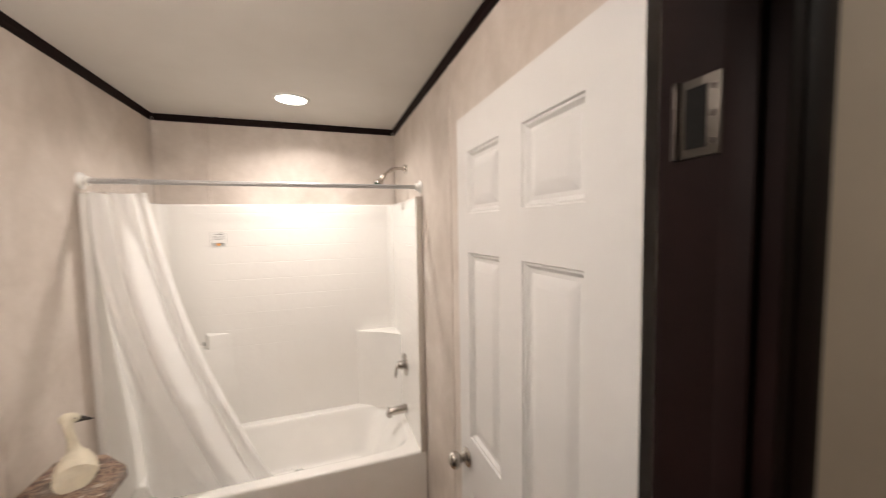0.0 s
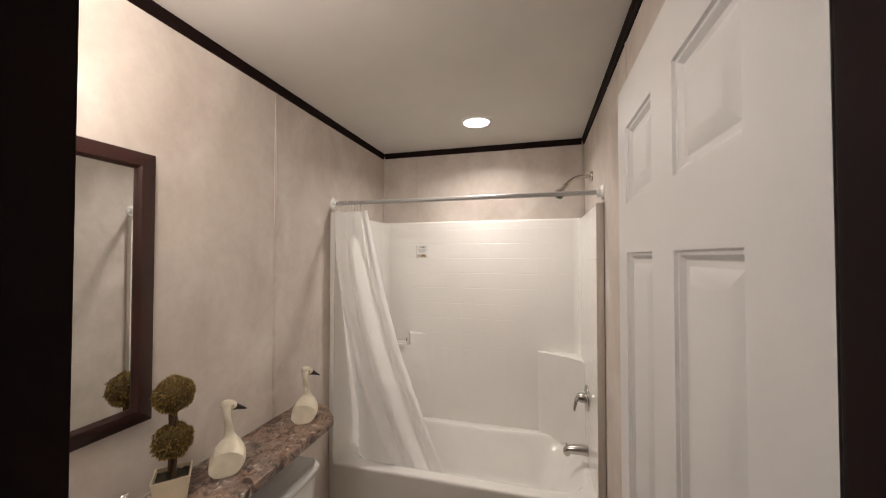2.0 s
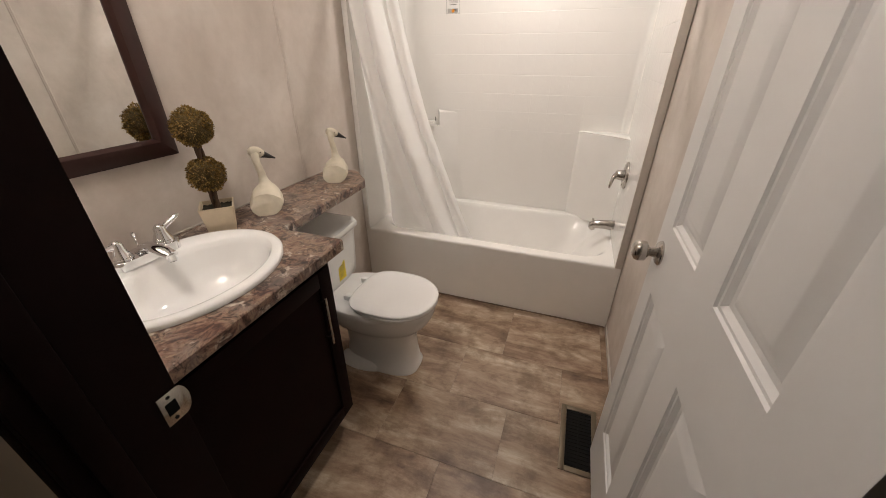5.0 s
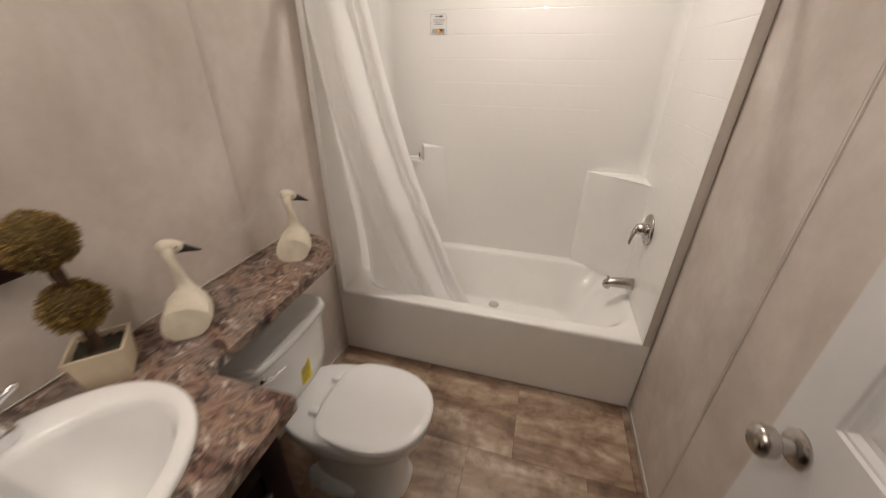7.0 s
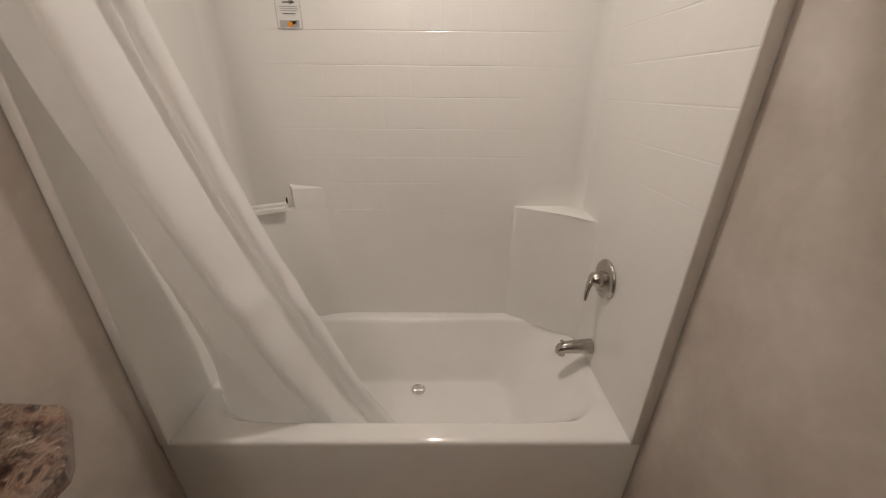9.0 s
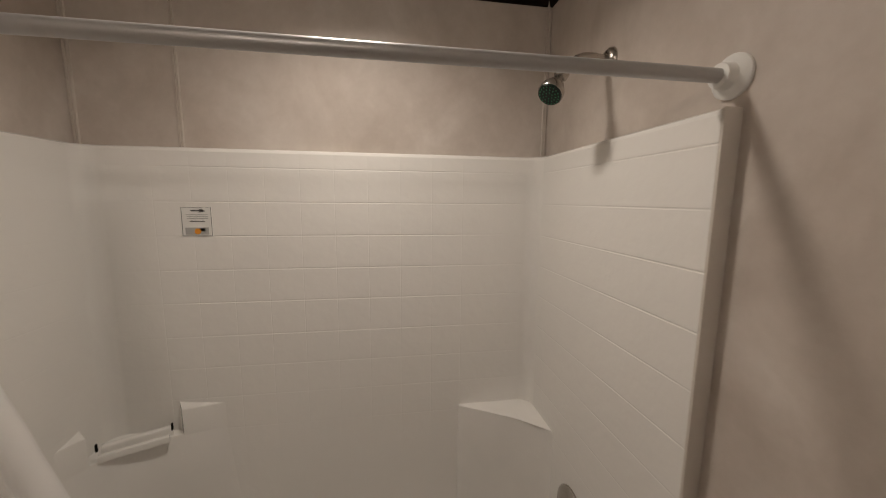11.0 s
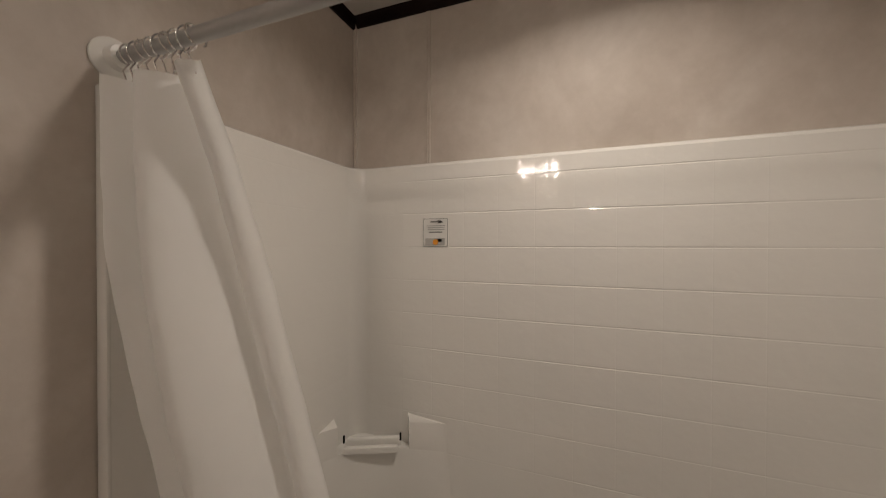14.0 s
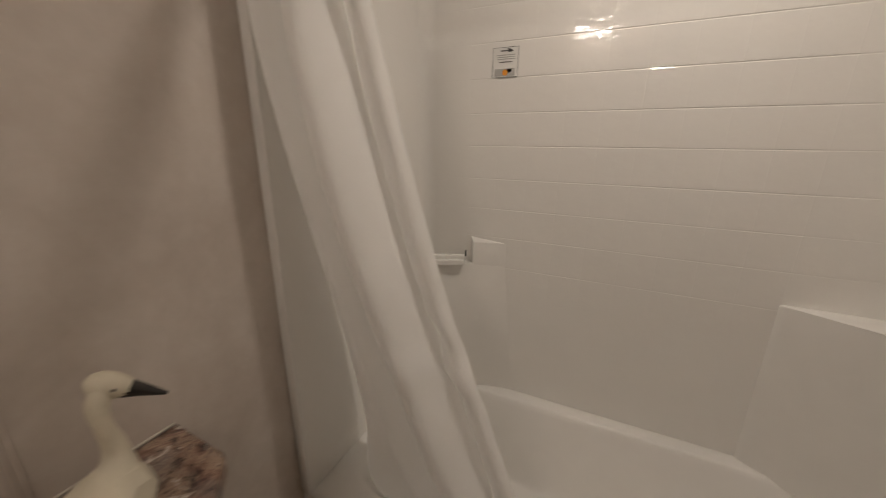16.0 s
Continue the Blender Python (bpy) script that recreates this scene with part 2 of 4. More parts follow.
BEAD = simple("bead_brown", (0.22, 0.16, 0.115), 0.6, vary=0.2)
HALL_WALL = simple("hall_wall_beige", (0.62, 0.54, 0.45), 0.6, vary=0.04)
HALL_FLOOR = simple("hall_carpet", (0.22, 0.19, 0.16), 0.95, vary=0.15, grain=200, bump=0.4)
PORCELAIN_SHADE = emitter("bulb_glass", (1.0, 0.900, 0.825), BULB_POWER)
DIFFUSER = emitter("downlight_diffuser", (1.0, 0.95, 0.88), 14.0)


# ---------- mesh helpers ----------
def finish(bm, name, material, smooth=True, angle=40):
    bmesh.ops.recalc_face_normals(bm, faces=bm.faces[:])
    me = bpy.data.meshes.new(name)
    for e in bm.edges:
        e.smooth = not (len(e.link_faces) == 2 and e.calc_face_angle(0) > radians(angle))
    for f in bm.faces:
        f.smooth = smooth
    bm.to_mesh(me)
    bm.free()
    for mm in material if isinstance(material, (list, tuple)) else [material]:
        me.materials.append(mm)
    return me


def part(name, bm, material, parent, label="", smooth=True, angle=40):
    ob = new(name, finish(bm, name, material, smooth, angle))
    ob.parent = parent
    if label:
        ob["label"] = label
    return ob


def thing(name, label, category, at=(0, 0, 0), rz=0.0, group="", kind=""):
    ob = new(name)
    ob.empty_display_size = 0.05
    ob.matrix_basis = pose(*at, 0, 0, rz)
    return tagged(ob, label, category, group, kind)


def structure(name, bm, material, label, category, smooth=False):
    return tagged(new(name, finish(bm, name, material, smooth)), label, category, kind="structure")


def box(bm, x0, x1, y0, y1, z0, z1, bevel=0.0, seg=2):
    r = bmesh.ops.create_cube(bm, size=1)
    bmesh.ops.transform(bm, verts=r["verts"], matrix=Matrix.LocRotScale(((x0 + x1) / 2, (y0 + y1) / 2, (z0 + z1) / 2), None, (x1 - x0, y1 - y0, z1 - z0)))
    if bevel:
        es = list({e for v in r["verts"] for e in v.link_edges})
        bmesh.ops.bevel(bm, geom=es, offset=bevel, segments=seg, profile=0.5, affect="EDGES")
    return bm


def boxes(*rows, bevel=0.0):
    bm = bmesh.new()
    for r in rows:
        box(bm, *r, bevel=bevel)
    return bm


def loft(bm, rings, cap0=True, cap1=True, closed=True):
    vs = [[bm.verts.new(p) for p in r] for r in rings]
    n = len(vs[0])
    for a, b in zip(vs, vs[1:]):
        for i in range(n if closed else n - 1):
            bm.faces.new((a[i], a[(i + 1) % n], b[(i + 1) % n], b[i]))
    if cap0:
        bm.faces.new(vs[0][::-1])
    if cap1:
        bm.faces.new(vs[-1])
    return bm


def ring(c, r, axis=(0, 0, 1), n=24, ry=None):
    q = Vector(axis).normalized().to_track_quat("Z", "Y")
    return [Vector(c) + q @ Vector((r * math.cos(2 * math.pi * i / n), (ry or r) * math.sin(2 * math.pi * i / n), 0)) for i in range(n)]


def lathe(bm, base, axis, profile, n=28):
    """profile: (distance along the axis, radius)."""
    a = Vector(axis).normalized()
    return loft(bm, [ring(Vector(base) + a * d, max(r, 1e-4), a, n) for d, r in profile])


def sweep(bm, pts, radii, n=14):
    pts = [Vector(p) for p in pts]
    rings, u = [], None
    for i, p in enumerate(pts):
        d = (pts[min(i + 1, len(pts) - 1)] - pts[max(i - 1, 0)]).normalized()
        r = radii[i] if isinstance(radii, (list, tuple)) else radii
        if u is None:
            u = d.cross(Vector((0, 0, 1)) if abs(d.z) < 0.9 else Vector((0, 1, 0)))
        u = (u - d * u.dot(d)).normalized()
        w = u.cross(d)
        rings.append([p + r * (u * math.cos(2 * math.pi * k / n) + w * math.sin(2 * math.pi * k / n)) for k in range(n)])
    return loft(bm, rings)


def curve(p0, p1, p2, p3, n=12):
    p0, p1, p2, p3 = map(Vector, (p0, p1, p2, p3))
    return [p0 * (1 - t) ** 3 + p1 * 3 * t * (1 - t) ** 2 + p2 * 3 * t * t * (1 - t) + p3 * t ** 3 for t in (i / n for i in range(n + 1))]


def prism(bm, poly, z0, z1, bevel=0.0, seg=3, top_only=True):
    lo, hi = [bm.verts.new((x, y, z0)) for x, y in poly], [bm.verts.new((x, y, z1)) for x, y in poly]
    n = len(poly)
    for i in range(n):
        bm.faces.new((lo[i], lo[(i + 1) % n], hi[(i + 1) % n], hi[i]))
    f1, f0 = bm.faces.new(hi), bm.faces.new(lo[::-1])
    if bevel:
        es = list(f1.edges) + ([] if top_only else list(f0.edges))
        bmesh.ops.bevel(bm, geom=es, offset=bevel, segments=seg, profile=0.5, affect="EDGES")
    return bm


# ---------- structure ----------
X0, X1 = -0.9, 2.5          # hall
HALL_Y = -2.85
HF = FRONT - WALL_T         # hall face of the front wall
structure("wall_west", boxes((-0.1, 0, HF, BACK + 0.1, -0.1, CEIL)), WALLPAPER, "beige mottled vinyl wallpaper panel wall", "wall")
structure("wall_east", boxes((ROOM_W, ROOM_W + 0.1, FRONT, BACK + 0.1, -0.1, CEIL)), WALLPAPER, "beige mottled vinyl wallpaper panel wall", "wall")
structure("wall_north", boxes((0, ROOM_W, BACK, BACK + 0.1, -0.1, CEIL)), WALLPAPER, "beige mottled wallpaper wall above the tub surround", "wall")
structure("wall_south", boxes((0, DOOR_L - 0.02, FRONT - WALL_T / 2, FRONT, -0.1, CEIL), (DOOR_R + 0.02, ROOM_W, FRONT - WALL_T / 2, FRONT, -0.1, CEIL),
                              (DOOR_L - 0.02, DOOR_R + 0.02, FRONT - WALL_T / 2, FRONT, DOOR_H + 0.02, CEIL)), WALLPAPER, "beige wallpaper wall with the doorway", "wall")
structure("hall_wall_north", boxes((X0, DOOR_L - 0.02, HF, FRONT - WALL_T / 2, -0.1, CEIL), (DOOR_R + 0.02, X1, HF, FRONT - WALL_T / 2, -0.1, CEIL),
                                   (DOOR_L - 0.02, DOOR_R + 0.02, HF, FRONT - WALL_T / 2, DOOR_H + 0.02, CEIL)), HALL_WALL, "dim grey hallway wall round the doorway", "wall")
structure("hall_wall_south", boxes((X0, X1, HALL_Y - 0.1, HALL_Y, -0.1, CEIL)), HALL_WALL, "dim grey hallway wall", "wall")
structure("hall_wall_west", boxes((X0 - 0.1, X0, HALL_Y - 0.1, HF, -0.1, CEIL)), HALL_WALL, "dim grey hallway end wall", "wall")
structure("hall_wall_east", boxes((X1, X1 + 0.1, HALL_Y - 0.1, HF, -0.1, CEIL)), HALL_WALL, "dim grey hallway end wall", "wall")
structure("hall_floor", boxes((X0, X1, HALL_Y, FRONT - 0.06, -0.1, 0)), HALL_FLOOR, "dark brown hallway carpet", "floor")
structure("ceiling", boxes((X0 - 0.1, X1 + 0.1, HALL_Y - 0.1, BACK + 0.1, CEIL, CEIL + 0.1)), CEILING, "cream textured ceiling", "ceiling")


def crown(name, x0, x1, y0, y1, along):
    """Dark crown strip: a flat band with a small cove at its foot."""
    bm = bmesh.new()
    prof = [(0.0, 0.0), (0.007, 0.0), (0.009, 0.005), (0.011, 0.018), (0.016, 0.030), (0.018, 0.040), (0.0, 0.040)]
    z = CEIL - 0.040
    if along == "y":
        s = 1 if x0 < 0.5 else -1
        loft(bm, [[(x0 + s * d, yy, z + h) for d, h in prof] for yy in (y0, y1)])
    else:
        s = -1 if y0 > 0 else 1
        loft(bm, [[(xx, y0 + s * d, z + h) for d, h in prof] for xx in (x0, x1)])
    structure(name, bm, ESPRESSO, "dark espresso crown trim along the ceiling", "trim")


crown("trim_1", 0, 0, FRONT, BACK, "y")
crown("trim_2", ROOM_W, ROOM_W, FRONT, BACK, "y")
crown("trim_3", 0.019, ROOM_W - 0.019, BACK, BACK, "x")
crown("trim_4", 0.019, ROOM_W - 0.019, FRONT, FRONT, "x")


def batten(name, x, y, facing, z0, z1):
    """A slim wallpaper-wrapped strip over a panel joint."""
    bm = bmesh.new()
    w, d = 0.009, 0.0035
    prof = [(-w, 0), (-w * 0.7, d), (-w * 0.15, d), (0, d * 0.2), (w * 0.15, d), (w * 0.7, d), (w, 0)]
    if facing == "x":
        s = 1 if x < 0.5 else -1
        loft(bm, [[(x + s * dd, y + a, z) for a, dd in prof] for z in (z0, z1)])
    else:
        loft(bm, [[(x + a, y - dd, z) for a, dd in prof] for z in (z0, z1)])
    structure(name, bm, WALLPAPER, "slim beige batten over a wall panel joint", "trim")


batten("trim_5", 0, -0.465, "x", TOP + 0.002, CEIL - 0.04)
batten("trim_6", 0.30, BACK, "y", 1.87, CEIL - 0.04)
batten("trim_7", ROOM_W, -0.475, "x", 0.03, CEIL - 0.04)
batten("trim_8", 0.012, BACK, "y", 1.87, CEIL - 0.04)
batten("trim_9", ROOM_W - 0.012, BACK, "y", 1.87, CEIL - 0.04)
structure("baseboard_1", boxes((ROOM_W - 0.008, ROOM_W, FRONT + 0.02, -0.004, 0.001, 0.030), bevel=0.002), STRIP, "slim beige base strip", "baseboard")
structure("baseboard_2", boxes((0, 0.008, -0.90, -0.004, 0.001, 0.030), bevel=0.002), STRIP, "slim beige base strip", "baseboard")
structure("baseboard_3", boxes((0.012, ROOM_W - 0.012, -0.004, 0.004, 0.001, 0.006), bevel=0.0015), BEAD, "thin brown bead along the tub apron", "baseboard")

# doorway lining and casing
jamb_d0, jamb_d1 = HF - 0.012, FRONT + 0.010
frame_bm = boxes((DOOR_L - 0.02, DOOR_L, jamb_d0, jamb_d1, 0, DOOR_H + 0.02), (DOOR_R, DOOR_R + 0.02, jamb_d0, jamb_d1, 0, DOOR_H + 0.02),
                 (DOOR_L, DOOR_R, jamb_d0, jamb_d1, DOOR_H, DOOR_H + 0.02), bevel=0.0015)
door_frame = structure("door_frame", frame_bm, ESPRESSO, "dark espresso door jamb and casing", "door frame")
part("door_stop", boxes((DOOR_L, DOOR_L + 0.011, FRONT - 0.107, FRONT - 0.074, 0, DOOR_H), (DOOR_R - 0.011, DOOR_R, FRONT - 0.107, FRONT - 0.074, 0, DOOR_H),
                        (DOOR_L + 0.011, DOOR_R - 0.011, FRONT - 0.107, FRONT - 0.074, DOOR_H - 0.011, DOOR_H), bevel=0.002), ESPRESSO, door_frame)
for y0, y1 in ((FRONT, FRONT + 0.012), (HF - 0.014, HF)):
    part("casing", boxes((DOOR_L - 0.062, DOOR_L - 0.021, y0, y1, 0, DOOR_H + 0.075), (DOOR_L - 0.021, DOOR_R + 0.021, y0, y1, DOOR_H + 0.021, DOOR_H + 0.075),
                         bevel=0.004), ESPRESSO, door_frame)
part("casing", boxes((DOOR_R + 0.021, ROOM_W - 0.001, FRONT, FRONT + 0.014, 0, DOOR_H + 0.075), bevel=0.004), ESPRESSO, door_frame)
part("casing", boxes((DOOR_R + 0.021, DOOR_R + 0.070, HF - 0.014, HF, 0, DOOR_H + 0.075), bevel=0.004), ESPRESSO, door_frame)
sy = FRONT - 0.001
outline = [(sy - 0.019, 0.896), (sy + 0.008, 0.896)] + [(sy + 0.008 + 0.014 * math.sin(math.pi * k / 10), 0.9235 - 0.0275 * math.cos(math.pi * k / 10)) for k in range(1, 10)] + [(sy + 0.008, 0.951), (sy - 0.019, 0.951)]
strike = loft(bmesh.new(), [[(DOOR_L + d, y, z) for y, z in outline] for d in (0.0, 0.0016)] + [[(DOOR_L + 0.0022, y * 0.97 + sy * 0.03, z * 0.97 + 0.9235 * 0.03) for y, z in outline]])
strike_ob = part("strike_plate", strike, NICKEL, door_frame, "satin nickel strike plate with a rounded lip")
# thin dark block, the shade of the latch opening as colour
part("latch_hole", boxes((DOOR_L + 0.0010, DOOR_L + 0.0026, sy - 0.013, sy + 0.003, 0.912, 0.935), bevel=0.0006), DARK_HOLE, strike_ob)
for z in (0.903, 0.944):
    part("screw", lathe(bmesh.new(), (DOOR_L + 0.0020, sy - 0.005, z), (1, 0, 0), [(0, 0.0032), (0.0009, 0.0026)], 10), DARK_HOLE, strike_ob)


# ---------- bathtub with its one-piece surround ----------
tub = thing("bathtub", "glossy white one-piece bathtub with moulded plank-lined shower surround", "bathtub")
RIM = 0.40
PX0, PX1 = 0.032, 1.482


def smooth_step(a, b, v):
    t = min(1.0, max(0.0, (v - a) / (b - a)))
    return t * t * (3 - 2 * t)


def inset(x, y, x0, x1, y0, y1, r):
    """How far a point lies inside a rounded rectangle; negative outside."""
    qx, qy = abs(x - (x0 + x1) / 2) - (x1 - x0) / 2 + r, abs(y - (y0 + y1) / 2) - (y1 - y0) / 2 + r
    return r - math.hypot(max(qx, 0), max(qy, 0)) - min(max(qx, qy), 0)


def basin_height(x, y):
    """Flat rim, sloping sides that are gentler at the ends, a tight crease round the floor."""
    rim_in = inset(x, y, 0.065, 1.462, 0.080, 0.655, 0.15)
    floor_in = inset(x, y, 0.33, 1.215, 0.145, 0.572, 0.10)
    floor_z = 0.105 + 0.012 * math.hypot((x - 0.77) / 0.6, (y - 0.45) / 0.3)
    if rim_in <= -0.01:
        return RIM
    f = 1.0 if floor_in >= 0.03 else (rim_in + 0.01) / (rim_in + 0.01 + max(0.0, 0.03 - floor_in))
    f = min(1.0, max(0.0, f))
    kt, kb = 0.12, 0.20
    total = 1 - (kt + kb) / 2
    g = f * f / (2 * kt) if f < kt else f - kt / 2 if f < 1 - kb else total - (1 - f) ** 2 / (2 * kb)
    return RIM - (RIM - floor_z) * g / total


nx, ny = 190, 104
bm = bmesh.new()
ys = [0.018 + (BACK - 0.005 - 0.018) * j / ny for j in range(ny + 1)]
grid = [[bm.verts.new((0.004 + (ROOM_W - 0.008) * i / nx, y, basin_height(0.004 + (ROOM_W - 0.008) * i / nx, y))) for i in range(nx + 1)] for y in ys]
for j in range(ny):
    for i in range(nx):
        bm.faces.new((grid[j][i], grid[j][i + 1], grid[j + 1][i + 1], grid[j + 1][i]))
part("basin", bm, GEL, tub, angle=80)
bm = bmesh.new()
apron = [(0.018, RIM), (0.009, RIM - 0.0012), (0.004, RIM - 0.004), (0.001, RIM - 0.009), (0.0, RIM - 0.018), (0.002, 0.22), (0.006, 0.05), (0.006, 0.0), (0.03, 0.0)]
loft(bm, [[(x, y, z) for y, z in apron] for x in (0.003, ROOM_W - 0.003)], closed=False, cap0=False, cap1=False)
part("apron", bm, GEL, tub)
# surround: planks with grooves between them
LINES = [0.935, 1.052, 1.16, 1.27, 1.385, 1.495, 1.606, 1.716, 1.825]


def plank_profile():
    out = [(0.0, RIM + 0.001), (0.0, 0.80)]
    for z in LINES:
        out += [(0.0, z - 0.0026), (-0.0011, z - 0.0007), (-0.0011, z + 0.0007), (0.0, z + 0.0026)]
    return out + [(0.0, 1.872), (-0.004, 1.880), (-0.012, 1.884), (-0.03, 1.885)]


prof = plank_profile()


JOINTS = 10


def corner_path():
    """Plan of the surround's inner face, from the front of one side round the back to the other, with rounded corners."""
    r, out = 0.05, []
    out += [((PX0, 0.0), (1, 0)), ((PX0, 0.30), (1, 0))]
    for k in range(41):
        a = math.pi + (-math.pi / 2) * k / 40
        out.append(((PX0 + r + r * math.cos(a), SUR - r + r * math.sin(a)), (-math.cos(a), -math.sin(a))))
    for k in range(JOINTS):
        x = 0.218 + 0.1095 * k
        out += [((x - 0.0022, SUR), (0, -1)), ((x, SUR), (0, -1)), ((x + 0.0022, SUR), (0, -1))]
    for k in range(41):
        a = math.pi / 2 - (math.pi / 2) * k / 40
        out.append(((PX1 - r + r * math.cos(a), SUR - r + r * math.sin(a)), (-math.cos(a), -math.sin(a))))
    out += [((PX1, 0.30), (-1, 0)), ((PX1, 0.0), (-1, 0))]
    return out


bm = bmesh.new()
cols = []
for (x, y), (ax, ay) in corner_path():
    straight = abs(ax) == 1 or abs(ay) == 1
    col = []
    for d, z in prof:
        if z < 1.85:
            d *= 1.0 if straight and 0.3 < x < 1.25 else (0.9 if straight and x > 1.4 and y < 0.45 else 0.15)
            d *= 0.40 + 0.45 * smooth_step(1.0, 1.5, z)
            if ay == -1 and 0.85 < z and abs((x - 0.218) / 0.1095 - round((x - 0.218) / 0.1095)) < 0.003:
                d -= 0.0002
        col.append((min(max(x + ax * d, 0.002), ROOM_W - 0.002), min(y + ay * d, BACK - 0.002), z))
    cols.append(col)
loft(bm, cols, closed=False, cap0=False, cap1=False)
part("surround", bm, GEL_TEX, tub, "glossy white moulded surround with embossed tile lines", angle=3)
# both flanges are white; the east one carries its shade as colour
for x0, x1 in ((0.002, PX0), (PX1, ROOM_W - 0.002)):
    part("front_flange", boxes((x0, x1, -0.006, 0.002, RIM - 0.004, 1.884), bevel=0.003), GEL if x0 < 0.5 else FLANGE_SHADED, tub, "white front flange" if x0 < 0.5 else "white front flange, its shade put into a beige-grey colour")
# moulded corner shelf and soap column
bm = prism(bmesh.new(), [(1.196, SUR + 0.01), (1.200, 0.711), (1.211, 0.702), (1.226, 0.691), (1.246, 0.679), (1.30, 0.648), (1.39, 0.592), (1.452, 0.545), (1.478, 0.505), (PX1 + 0.01, 0.495), (PX1 + 0.01, SUR + 0.01)], RIM - 0.01, 0.954, 0.006)
part("corner_shelf", bm, GEL, tub, angle=62)


def corner_curve(x0, x1, y0, y1, power=1.65, n=20):
    """A soft diagonal from the side wall (x0, y0) to the back wall (x1, y1)."""
    out = []
    for i in range(n + 1):
        a = math.pi / 2 * i / n
        out.append((x1 + (x0 - x1) * math.cos(a) ** (2 / power), y0 + (y1 - y0) * math.sin(a) ** (2 / power)))
    return out


def column_ring(x1, y0, z):
    return [(x, y, z) for x, y in corner_curve(PX0 - 0.001, x1, y0, SUR + 0.001)] + [(PX0 - 0.012, SUR + 0.012, z)]


bm = loft(bmesh.new(), [column_ring(0.46, 0.44, RIM - 0.01), column_ring(0.43, 0.47, 0.65), column_ring(0.40, 0.50, 0.936), column_ring(0.392, 0.506, 0.943)])
part("soap_column", bm, GEL, tub, angle=50)
face = corner_curve(PX0 - 0.001, 0.40, 0.50, SUR + 0.001)
for pts, back in (([p for p in face if p[0] < 0.079], (PX0 - 0.012, 0.60)), ([p for p in face if p[0] > 0.238], (0.236, SUR + 0.004))):
    ear = pts + [back]
    bm = loft(bmesh.new(), [[(x, y, 0.938) for x, y in ear], [(x, y, 1.026) for x, y in pts] + [(*back, 1.044)], [(x * 0.97 + back[0] * 0.03, y * 0.97 + back[1] * 0.03, 1.031) for x, y in pts] + [(*back, 1.047)]])
    part("soap_column_end", bm, GEL, tub, angle=50)
bm = prism(bmesh.new(), [(0.080, 0.578), (0.234, 0.653), (0.226, 0.668), (0.072, 0.593)], 0.942, 0.962, 0.004)
part("soap_tray_lip", bm, GEL, tub)
bm = prism(bmesh.new(), [(0.066, 0.612), (0.226, 0.690), (0.215, 0.708), (0.055, 0.632)], 0.942, 0.972, 0.008)
part("soap_tray_back", bm, GEL, tub)
# dark blocks colour in the shade of the niche's two slots
for x, y in ((0.0765, 0.583), (0.2375, 0.664)):
    part("bar_slot", boxes((x - 0.002, x + 0.002, y - 0.002, y + 0.004, 0.976, 1.000)), DARK_HOLE, tub, "small dark slot in the soap niche")
# drain
drain = part("drain", lathe(bmesh.new(), (0.776, 0.500, 0.1075), (0, 0, 1), [(0, 0.034), (0.004, 0.034), (0.006, 0.030), (0.004, 0.026), (0.0015, 0.024)]), CHROME, tub, "chrome drain ring")
part("drain_cross", boxes((0.754, 0.798, 0.497, 0.503, 0.1090, 0.1120), (0.773, 0.779, 0.478, 0.522, 0.1091, 0.1121)), CHROME, drain)
# flat dark disc paints the shade down the drain
part("drain_hole", lathe(bmesh.new(), (0.776, 0.500, 0.1077), (0, 0, 1), [(0, 0.0235), (0.0008, 0.0235)]), DARK_HOLE, drain)
# printed label on the surround
ly = SUR - 0.0012
lab = part("label", boxes((0.294, 0.384, ly, SUR, 1.606, 1.700)), PAPER, tub, "white care label with grey print and orange mark")


def ink(x0, x1, z0, z1, material, name="print"):
    part(name, boxes((x0, x1, ly - 0.0008, ly - 0.0002, z0, z1)), material, lab)


for row in ((0.2955, 0.3825, 1.6975, 1.6985), (0.2955, 0.3825, 1.6075, 1.6085), (0.2955, 0.2965, 1.6085, 1.6975), (0.3815, 0.3825, 1.6085, 1.6975)):
    ink(*row, INK, "border")
ink(0.322, 0.360, 1.686, 1.690, INK)
bm = bmesh.new()
prism(bm, [(0.345, 0), (0.366, 0.004), (0.357, 0.0105), (0.345, 0.012), (0.352, 0.006)], 0, 0.0006)
bmesh.ops.transform(bm, verts=bm.verts[:], matrix=Matrix.Translation((0, ly - 0.0002, 1.682)) @ Matrix.Rotation(radians(90), 4, "X"))
part("swoosh", bm, INK, lab)
for z in (1.675, 1.669, 1.663):
    ink(0.308 + 0.004 * (z < 1.67), 0.372, z - 0.0012, z + 0.0012, INK_SOFT)
ink(0.318, 0.362, 1.6525, 1.6555, INK)
ink(0.304, 0.372, 1.612, 1.634, INK_SOFT)
ink(0.344, 0.362, 1.622, 1.632, INK, "print")
bm = lathe(bmesh.new(), (0.340, ly - 0.0002, 1.622), (0, -1, 0), [(0, 0.010), (0.0012, 0.010)], 7)
part("orange_mark", bm, ORANGE, lab)

